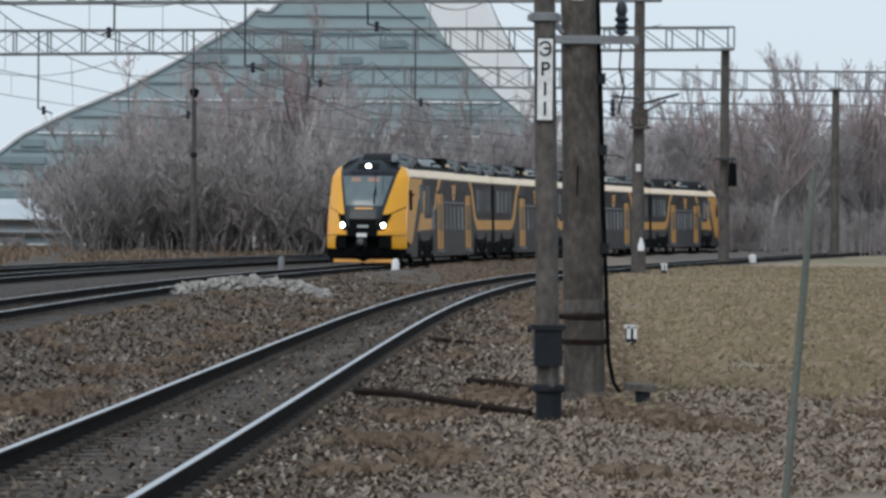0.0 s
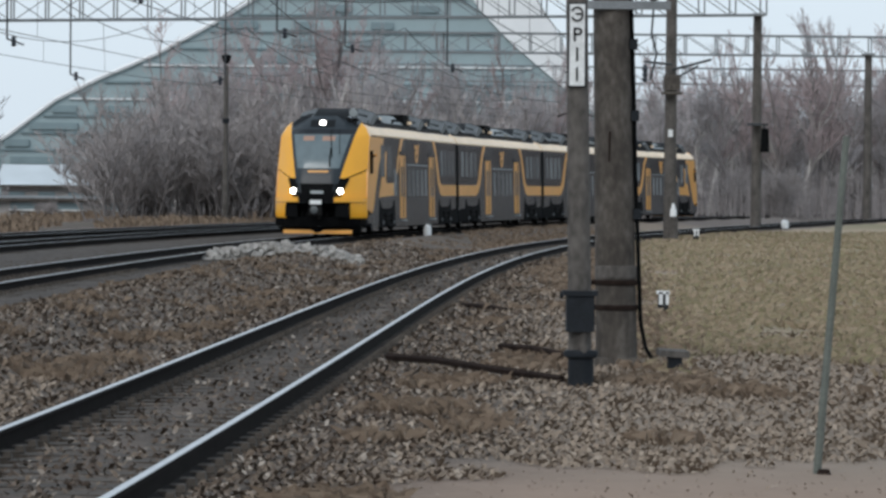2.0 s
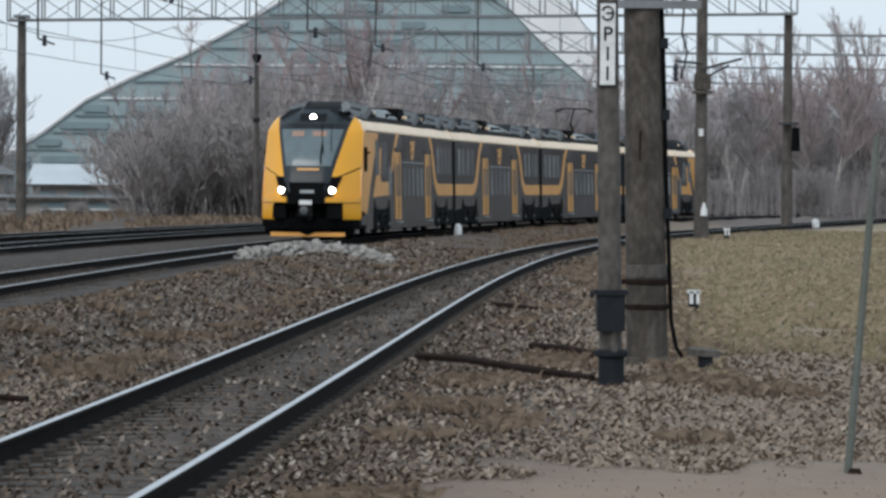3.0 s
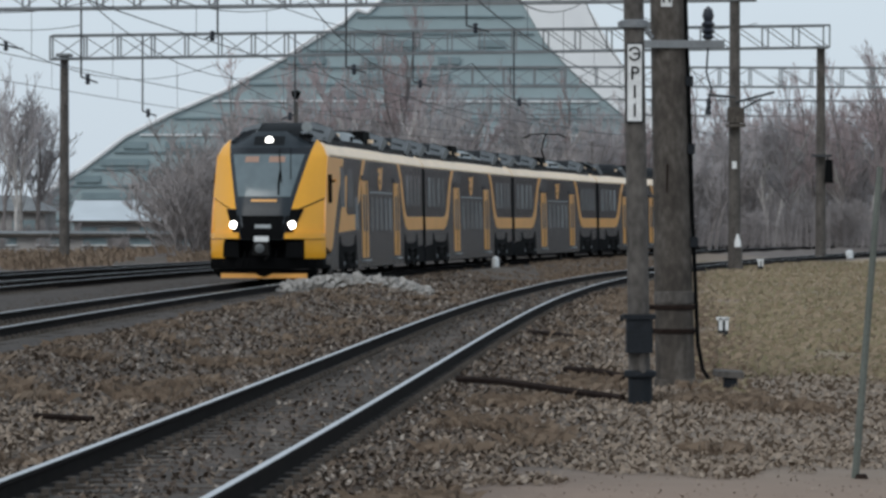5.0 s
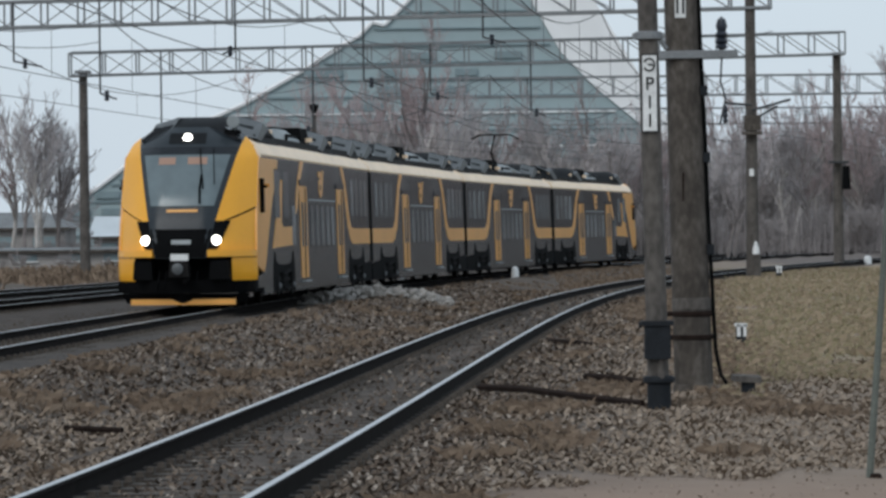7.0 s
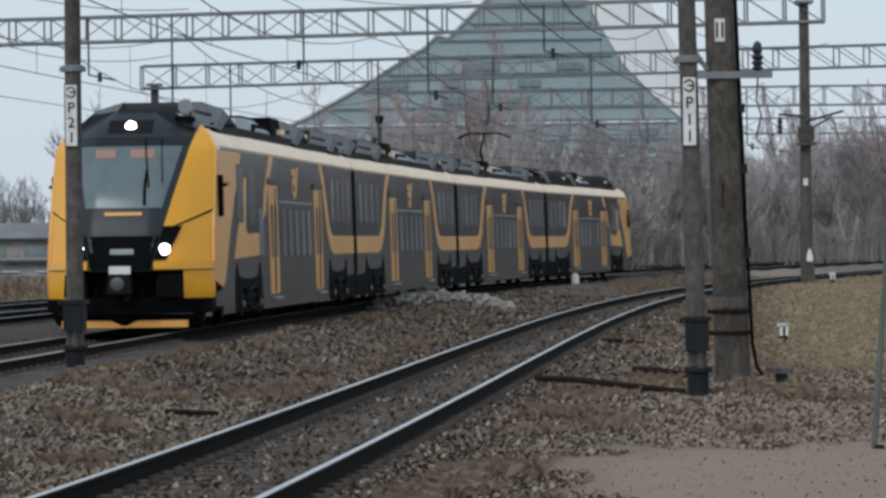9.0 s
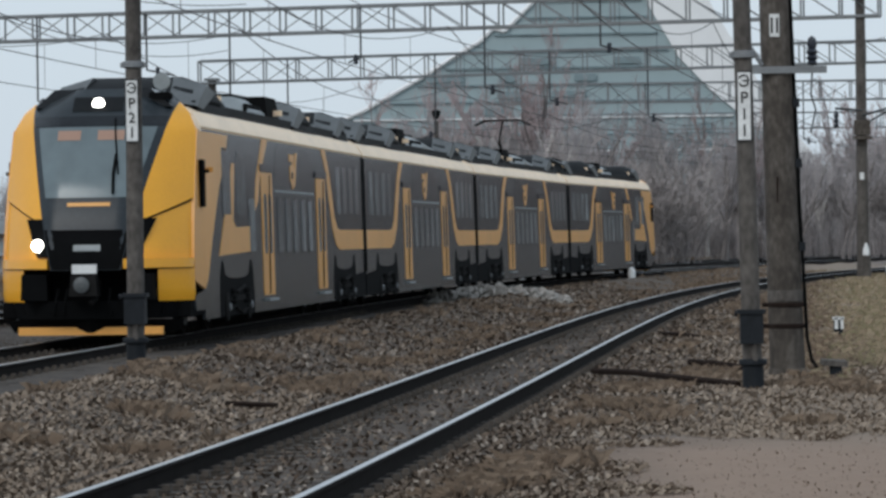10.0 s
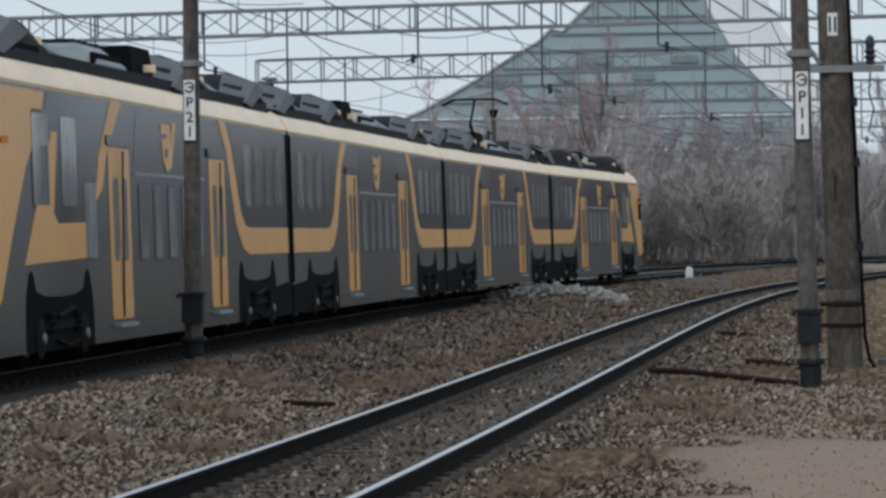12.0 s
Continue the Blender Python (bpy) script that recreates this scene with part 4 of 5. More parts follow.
def lattice_beam(root, p, q, h, d, n, mat):
    """A box-truss beam: p and q the ends of its lower front chord."""
    p, q = Vector(p), Vector(q)
    way = (q - p).normalized()
    deep = Vector((-way.y, way.x, 0)) * d
    up = Vector((0, 0, h))
    L = (q - p).length
    for k, o in enumerate((Vector(), up, deep, deep + up)):
        part("chord", Shape().tube(p + o, q + o, 0.075, n=4), mat, root, "" if k else "steel chord")
    for i in range(n + 1):
        a = p + way * (L * i / n)
        part("upright", Shape().tube(a, a + up, 0.055, n=4).tube(a + deep, a + deep + up, 0.055, n=4).tube(a, a + deep, 0.03, n=4).tube(a + up, a + deep + up, 0.03, n=4), mat, root)
        if i < n:
            b = p + way * (L * (i + 1) / n)
            lo, hi = (a, b + up) if i < n / 2 else (b, a + up)
            part("diagonal", Shape().tube(hi if i < n / 2 else lo, lo if i < n / 2 else hi, 0.032, n=4).tube(a + deep + up, b + deep, 0.032, n=4), mat, root)


def gantry_post(root, x, y, h, r, base_z=0.0):
    part("post", Shape().tube((x, y, base_z - 0.2), (x, y, h), r * 1.12, r * 0.85, n=14), CONCRETE, root, "grey-brown concrete post", True)
    part("post_cap", Shape().box((x, y, h + 0.05), (0.7, 1.2, 0.12)), GALV, root)


def gantry(left, right, h_left, h_right, depth, bays, posts, label, hangers=()):
    root = thing("catenary_gantry", (0, 0, 0), label, "catenary gantry", "catenary gantries over the tracks")
    lattice_beam(root, (left[0], left[1], h_left), (right[0], right[1], h_right), depth, 0.9, bays, GALV)
    for x, y, h, r in posts:
        gantry_post(root, x, y, h, r)
    L = Vector((right[0] - left[0], right[1] - left[1], h_right - h_left))
    for f, drop, arm in hangers:
        a = Vector((left[0], left[1], h_left)) + L * f
        b = a - Vector((0, 0, drop))
        hg = part("hanger", Shape().tube(a + Vector((0, 0, depth)), b, 0.045, n=5).tube(b, b + Vector((arm, -0.3, -0.25)), 0.04, n=5), WIRE, root, "dark steel hanger with registration arm")
        part("hanger_insulator", Shape().lathe(b + Vector((arm * 0.4, -0.1, -0.12)), [(0.05, -0.2), (0.12, -0.12), (0.07, -0.05), (0.12, 0.02), (0.07, 0.1), (0.12, 0.16), (0.05, 0.22)], 10), PORCELAIN, hg)
    return root


gantry((-27.9, 150.0), (12.2, 142.0), 10.55, 10.65, 1.05, 26, [(11.5, 142.4, 11.4, 0.23), (-27.6, 150.4, 10.5, 0.23)], "long galvanised lattice gantry spanning all the tracks",
       ((0.12, 2.6, 0.6), (0.24, 1.4, 1.2), (0.33, 2.8, 0.7), (0.47, 1.1, -0.5), (0.60, 2.5, 0.8), (0.72, 0.9, 0.9)))
gantry((-18.8, 175.0), (19.8, 185.0), 9.75, 10.85, 1.12, 24, [(-18.3, 175.6, 9.9, 0.24), (19.4, 185.4, 10.8, 0.25)], "second lattice gantry on concrete posts",
       ((0.11, 2.6, 0.7), (0.30, 2.9, -0.6), (0.45, 1.4, 0.9), (0.58, 2.4, 0.7)))
gantry((-6.0, 232.0), (46.0, 236.0), 10.6, 10.7, 1.25, 26, [(31.7, 234.0, 10.7, 0.27)], "grey lattice gantry over the curving tracks", ((0.2, 2.5, 0.7), (0.4, 2.6, 0.8)))
gantry((-4.0, 292.5), (44.0, 300.0), 10.6, 10.6, 1.3, 18, [(43.5, 300.5, 10.6, 0.28)], "grey lattice gantry seen through the trees", ((0.3, 2.5, 0.7), (0.6, 2.6, 0.8)))


def mast_fittings():
    c = thing("mast_bracket", (11.5, 142.1, 0), "dark bracket and insulators on a gantry post", "bracket")
    part("bracket_arm", Shape().tube((0, -0.2, 6.6), (1.5, -0.3, 7.0), 0.05).tube((0, -0.2, 6.2), (1.0, -0.3, 6.75), 0.04).tube((-1.1, -0.2, 6.9), (0, -0.2, 6.8), 0.05), WIRE, c)
    part("clamp", Shape().box((0, -0.1, 5.7), (0.75, 0.6, 0.12)).box((0, -0.1, 6.1), (0.62, 0.6, 0.6)), CONCRETE_B, c)
    part("insulator", Shape().lathe((-1.05, -0.2, 6.1), [(0.05, 0), (0.12, 0.1), (0.07, 0.2), (0.12, 0.3), (0.07, 0.4), (0.12, 0.5), (0.05, 0.7)], 10), PORCELAIN, c)
    part("white_mark", Shape().box((-0.05, -0.26, 4.15), (0.18, 0.02, 0.28)), WHITE, c)
    d = thing("line_switch", (19.4, 185.0, 0), "black line switch hung on a gantry post", "switch box")
    part("switch_box", Shape().box((0.35, -0.3, 4.5), (0.42, 0.4, 1.2), taper=0.8), BLACK, d)
    part("bracket", Shape().box((0.0, -0.1, 5.3), (1.0, 0.6, 0.12)).tube((0.3, -0.3, 5.3), (0.3, -0.3, 5.0), 0.05), WIRE, d)
    p = thing("lamp_post", (-7.66, 190.0, 0), "slim grey post with dark lantern by the bushes", "lamp post")
    part("post", Shape().tube((0, 0, -0.2), (0, 0, 8.2), 0.17, 0.12, n=12), CONCRETE, p, smooth=True)
    part("lantern", Shape().lathe((0, 0, 8.3), [(0.1, 0), (0.2, 0.2), (0.26, 0.42), (0.05, 0.5)], 12), BLACK, p)
    part("band", Shape().lathe((0, 0, 5.2), [(0.14, 0), (0.18, 0.03), (0.18, 0.25), (0.14, 0.28)], 12), DARKSTEEL, p)


mast_fittings()


def wires():
    runs = [("overhead_wires", main_x, 0.0), ("overhead_wires", main_x, OFF_TWO), ("overhead_wires", main_x, OFF_THREE), ("overhead_wires", near_x, 0.0)]
    sup = [60, 105, 146, 182, 232, 294]
    for name, fx, off in runs:
        root = thing(name, (0, 0, 0), "contact wire and sagging carrier cable above a track", "overhead wire", "overhead wires")
        drops = []
        for a, b in zip(sup, sup[1:]):
            low_run, high_run = [], []
            for i in range(13):
                f = i / 12
                y = a + (b - a) * f
                x, yy, _ = along(fx, y, off + 0.25 * math.sin(y * 0.07))
                zc, zr = 6.3, 8.3 - 1.3 * 4 * f * (1 - f)
                low_run.append((x, yy, zc))
                high_run.append((x, yy, zr))
                if i % 3 == 1:
                    drops.append(((x, yy, zc), (x, yy, zr)))
            part("contact_wire", Shape().path(low_run, 0.014, 4), WIRE, root)
            part("carrier_cable", Shape().path(high_run, 0.016, 4), WIRE, root)
        for p, q in drops:
            part("dropper", Shape().tube(p, q, 0.009, n=4, caps=False), WIRE, root)
    # slack feeder cables between the gantries
    feeders = [((-26, 149, 12.3), (-17.5, 175.5, 11.4)), ((-10, 146.5, 12.2), (2, 180.5, 11.2)), ((4, 143.7, 12.0), (16, 184, 12.0)), ((-24, 110, 13.0), (-14, 148, 11.9)), ((-14, 110, 12.6), (-2, 146, 11.9))]
    for p, q in feeders:
        p, q = Vector(p), Vector(q)
        s = Shape()
        pts = [p.lerp(q, i / 14) - Vector((0, 0, 1.1 * 4 * (i / 14) * (1 - i / 14))) for i in range(15)]
        s.path(pts, 0.02, 5)
        solo("feeder_cable", s, WIRE, "slack dark feeder cable between gantries", "cable", "feeder cables")


wires()


# ---- small things by the track ----
def small_things():
    st = Shape().tube((0, 0, -0.1), (0.19, 0, 2.36), 0.03, 0.024, n=10)
    root = thing("stake", (3.13, 27.9, 0.0), "thin grey-green leaning metal stake in the ground", "stake")
    part("rod", st, STAKEMAT, root, smooth=True)
    part("foot", Shape().box((0.05, -0.03, 0.01), (0.12, 0.08, 0.06), taper=0.6), RUST, root)
    for at, sc, lab in (((4.62, 59.8, 0), 1.0, "small white and dark ground marker in the grass"), ((12.4, 141.0, 0.0), 1.25, "small white-topped marker post by the far track")):
        m = thing("ground_marker", at, lab, "marker post", "white ground markers")
        part("post", Shape().box((0, 0, 0.16 * sc), (0.17 * sc, 0.14 * sc, 0.34 * sc), taper=0.9), DARKSTEEL, m)
        part("white_face", Shape().box((-0.04 * sc, -0.075 * sc, 0.26 * sc), (0.06 * sc, 0.02, 0.2 * sc)).box((0.06 * sc, -0.075 * sc, 0.26 * sc), (0.05 * sc, 0.02, 0.2 * sc)).box((0, 0, 0.35 * sc), (0.2 * sc, 0.17 * sc, 0.05 * sc)), WHITE, m)
    for at, h, r, lab in (((1.95, 131.0, 0.05), 0.62, 0.14, "short grey-white post between the tracks"), ((-2.3, 143.0, 0.05), 0.55, 0.13, "short grey post beside the main track"), ((-3.0, 205.0, 0.05), 1.3, 0.17, "white marker post at the bushes"), ((21.4, 190.0, 0), 0.45, 0.2, "white lump in the grass")):
        s = Shape().lathe((0, 0, 0), [(r, -0.05), (r, h * 0.7), (r * 0.8, h * 0.9), (r * 0.3, h)], 12)
        m = thing("marker_post", at, lab, "marker post", "short white posts")
        part("body", s, WHITE if "white" in lab else GALV, m, smooth=True)
    m = thing("capped_post", (11.45, 140.2, 0.0), "short grey post with a white conical cap", "marker post")
    part("post", Shape().lathe((0, 0, 0), [(0.2, -0.05), (0.18, 0.95)], 12), CONCRETE, m, smooth=True)
    part("cap", Shape().lathe((0, 0, 0.95), [(0.13, 0), (0.13, 0.2), (0.06, 0.42), (0.04, 0.5)], 12), WHITE, m, "white conical cap", True)
    b = thing("concrete_block", (3.30, 42.0, 0), "dark weathered concrete block in dry grass", "block")
    part("slab", Shape().box((0, 0, 0.20), (0.32, 0.28, 0.07), m=Euler((0.05, 0.06, 0.1)).to_matrix()), CONCRETE, b)
    part("foot", Shape().box((0.02, 0, 0.07), (0.15, 0.2, 0.22)), DARKSTEEL, b)
    for pts, r in ((((0.2, 42.8, 0.10), (0.7, 41.9, 0.11), (1.3, 40.6, 0.08), (1.95, 39.3, 0.05)), 0.042), (((1.55, 45.6, 0.10), (1.9, 45.0, 0.10), (2.3, 44.2, 0.05)), 0.045), (((1.5, 62.0, 0.06), (1.9, 61.0, 0.06), (2.2, 60.3, 0.03)), 0.04), (((-3.9, 35.3, 0.07), (-3.3, 34.9, 0.06)), 0.03)):
        solo("iron_bar", Shape().path(pts, r, 6), RUST, "rusty iron bar lying on the ground", "iron bar", "rusty iron bars")
    rnd = random.Random(4)
    heap = thing("rubble_heap", (-2.5, 95.0, 0.05), "low heap of pale broken stones between tracks", "rubble heap")
    base = Shape()
    rings = []
    for i in range(13):
        u = -2.2 + 4.4 * i / 12
        h = 0.46 * (1 - (u / 2.3) ** 2) * (0.7 + 0.3 * math.sin(i * 2.1)) * (0.75 + 0.25 * (u + 2.2) / 4.4 * 1.6)
        rings.append([(u, -0.9 + 1.8 * k / 8, h * math.sin(math.pi * k / 8) - 0.02) for k in range(9)])
    part("heap_core", base.loft(rings, closed=False, caps=False), STONE, heap, smooth=True)
    shapes = []
    for k in range(6):
        s = Shape()
        s.lathe((0, 0, 0), [(0.05, -0.06), (0.10 + 0.02 * rnd.random(), -0.03), (0.11, 0.02), (0.07, 0.06), (0.02, 0.075)], 7)
        s.v = [(x * rnd.uniform(0.8, 1.3), y * rnd.uniform(0.8, 1.2), z * rnd.uniform(0.7, 1.3)) for x, y, z in s.v]
        shapes.append(s.data("stone", STONE))
    for i in range(260):
        u, v = rnd.uniform(-2.2, 2.2), rnd.uniform(-0.95, 0.6)
        h = 0.48 * max(0, 1 - (u / 2.3) ** 2) * max(0, math.cos(v * 1.6)) * (0.75 + 0.35 * (u + 2.2) / 4.4)
        ob = new("stone", shapes[i % 6])
        ob.parent = heap
        sc = rnd.uniform(0.6, 1.3)
        ob.matrix_basis = pose(u, v, h * 0.92 + 0.01, rnd.uniform(0, 360), rnd.uniform(0, 360), rnd.uniform(0, 360)) @ Matrix.Diagonal((sc, sc, sc * 0.8, 1))


small_things()


# ---- far buildings ----
def pyramid_hall():
    """Tall sloping glass and steel hall behind the trees, its ridge stepped on one side."""
    root = thing("glass_hall", (0, 330.0, 0), "huge sloping steel and glass hall with tapering ridge", "building")
    k = 330.0 / 350.0
    prof = [(-62, 0.0), (-41, 3.2), (-37.5, 4.9), (-34.8, 6.6), (-30.6, 9.6), (-26.5, 11.55), (-21, 13.8), (-15.6, 16.6), (-11.2, 19.15), (-9.6, 20.0), (-8.3, 21.2), (-7.2, 20.9), (-2.0, 25.8), (2.0, 30.5), (4.2, 31.5), (7.0, 23.1), (9.9, 18.3), (13.0, 15.2), (17.3, 11.8), (27, 4.5), (34, 0.0)]
    prof = [(a * k, b) for a, b in prof]
    n = len(prof)
    s = Shape()
    front = [(x, 0.0, z) for x, z in prof]
    rear = [(x * 0.9 + 6, 40.0, z * 0.98) for x, z in prof]
    s.add(front + rear, [tuple(range(n))] + [(i, (i + 1) % n, n + (i + 1) % n, n + i) for i in range(n)] + [tuple(range(2 * n - 1, n - 1, -1))])
    part("glass_front", s, FACADE, root, "grey-green steel and glass face")
    edge = Shape()
    for (x0, z0), (x1, z1) in zip(prof[:14], prof[1:14]):
        edge.tube((x0, -0.2, z0 + 0.05), (x1, -0.2, z1 + 0.05), 0.22, n=6)
    part("edge_trim", edge, FACADE_LIGHT, root, "pale edge trim")
    f = Shape()
    pf = [(4.2, 31.5), (7.0, 23.1), (9.9, 18.3), (13.0, 15.2), (17.3, 11.8), (27, 4.5), (31, 2.0), (24, 8.0), (19.5, 13.0), (16.2, 18.2), (13.4, 22.6), (10.2, 28.5), (9.0, 32.5)]
    pf = [(a * k, b) for a, b in pf]
    m = len(pf)
    f.add([(x, -0.35, z) for x, z in pf] + [(x, 6.0, z) for x, z in pf], [tuple(range(m)), tuple(range(2 * m - 1, m - 1, -1))] + [(i, (i + 1) % m, m + (i + 1) % m, m + i) for i in range(m)])
    # The flank's near-white colour puts in the sky that it reflects.
    part("pale_flank", f, FACADE_LIGHT, root, "metal flank with the sky's reflection in its pale colour")
    rnd = random.Random(11)

    def edges_at(z):
        hits = []
        for (x0, z0), (x1, z1) in zip(prof, prof[1:]):
            if (z0 - z) * (z1 - z) <= 0 and z0 != z1:
                hits.append(x0 + (x1 - x0) * (z - z0) / (z1 - z0))
        return min(hits), max(hits)
    for z in [2.0 + 1.55 * i for i in range(18)]:
        a, b = edges_at(z + 0.3)
        part("floor_band", Shape().box(((a + b) / 2, -0.12, z), (b - a - 0.8, 0.3, 0.13)), FACADE_LIGHT if rnd.random() < 0.25 else FACADE_BAND, root)
        x = a + 1.2
        while x < b - 2.5:
            w = rnd.uniform(1.5, 5.0)
            if rnd.random() < 0.42:
                part("window_strip", Shape().box((x + w / 2, -0.18, z + 0.62), (min(w, b - 1.5 - x), 0.3, 0.62)), FACADE_BAND, root, "dark strip of windows")
            x += w + rnd.uniform(0.8, 4)


pyramid_hall()


def low_building(at, w, d, h, rise, label, windows, roof=None):
    root = thing("low_building", at, label, "building", "low buildings by the line")
    part("wall", Shape().box((0, 0, h / 2), (w, d, h)), PLASTER, root, "pale plaster wall")
    r = Shape()
    r.add([(-w / 2 - 0.4, -d / 2 - 0.5, h), (w / 2 + 0.4, -d / 2 - 0.5, h), (w / 2 + 0.4, d / 2 + 0.5, h), (-w / 2 - 0.4, d / 2 + 0.5, h), (-w / 2 - 0.4, 0.5, h + rise), (w / 2 - 1.8, 0.5, h + rise)], [(0, 1, 5, 4), (2, 3, 4, 5), (1, 2, 5), (3, 0, 4), (3, 2, 1, 0)])
    part("roof", r, roof or ROOFWHITE, root, "" if roof else "pale metal roof")
    for i in range(windows):
        x = -w / 2 + w * (i + 0.5) / windows
        wd = part("window", Shape().box((x, -d / 2 - 0.03, h * 0.55), (w / windows * 0.55, 0.1, h * 0.42)), FACADE_BAND, root)
        part("sill", Shape().box((x, -d / 2 - 0.1, h * 0.31), (w / windows * 0.62, 0.16, 0.08)), WHITE, wd)
    part("eave_board", Shape().box((0, -d / 2 - 0.5, h - 0.06), (w + 0.8, 0.12, 0.18)), CONCRETE_B, root)


low_building((-22.0, 262.0, 0), 8.5, 8, 1.9, 1.5, "low building with pale metal roof", 4)
low_building((-38.0, 268.0, 0), 18, 8, 2.6, 1.2, "long low grey shed with dull roof beside the line", 6, SHEDROOF)
low_building((-33.0, 236.0, 0), 36, 1.2, 1.05, 0.2, "long low grey wall with coping", 12, SHEDROOF)


# ---- bare trees and bushes ----
def bare_tree(seed, height, spread, trunk_mat, twig_mat, levels=4, upright=0.75, name="bare_tree", stems=1, label="", r0=None, twigs=4):
    rnd = random.Random(seed)
    root = thing(name, (0, 0, 0), label, "tree" if name != "bare_bush" else "bush", "bare trees behind the tracks" if name != "bare_bush" else "bare bushes behind the tracks")
    wood, fine = Shape(), Shape()

    def grow(p, d, length, r, level):
        steps = 4 if level < 2 else 2 if level < 3 else 1
        pts = [p]
        for i in range(steps):
            d = (d + Vector((rnd.gauss(0, 0.10), rnd.gauss(0, 0.10), rnd.gauss(0.03, 0.05))) * (1 + 0.5 * level)).normalized()
            q = pts[-1] + d * (length / steps)
            ra, rb = r * (1 - 0.55 * i / steps), r * (1 - 0.55 * (i + 1) / steps)
            (wood if level < 2 else fine).tube(pts[-1], q, max(ra, 0.016), max(rb, 0.013), n=7 if level == 0 else 4 if level < 2 else 3, caps=False)
            pts.append(q)
        if level >= levels:
            return
        n = (9 if level == 0 else 6 if level == 1 else twigs)
        for k in range(n):
            f = rnd.uniform(0.28 if level == 0 else 0.2, 1.0)
            i = min(int(f * steps), steps - 1)
            at = pts[i].lerp(pts[i + 1], f * steps - i)
            a = rnd.uniform(0, 6.283)
            side = Vector((math.cos(a), math.sin(a), 0))
            nd = (d * upright + side * spread * rnd.uniform(0.6, 1.2) + Vector((0, 0, 0.25))).normalized()
            grow(at, nd, length * rnd.uniform(0.36, 0.58) * (1.12 - 0.35 * f if level == 0 else 1), r * 0.42, level + 1)
    for s in range(stems):
        a = rnd.uniform(0, 6.283)
        lean = Vector((math.cos(a), math.sin(a), 0)) * (0.05 if stems == 1 else rnd.uniform(0.1, 0.55))
        off = Vector((math.cos(a), math.sin(a), 0)) * (0 if stems == 1 else rnd.uniform(0, 1.4))
        grow(off + Vector((0, 0, -0.1)), (Vector((0, 0, 1)) + lean).normalized(), height * (0.8 if stems == 1 else rnd.uniform(0.45, 0.75)), r0 or height * 0.016, 0 if stems == 1 else 1)
        if stems > 1:
            part("stem", wood, trunk_mat, root)
            wood.v, wood.f = [], []
    if stems == 1:
        part("trunk", wood, trunk_mat, root)
    part("crown", fine, twig_mat, root, "crown of fine bare twigs")
    return root


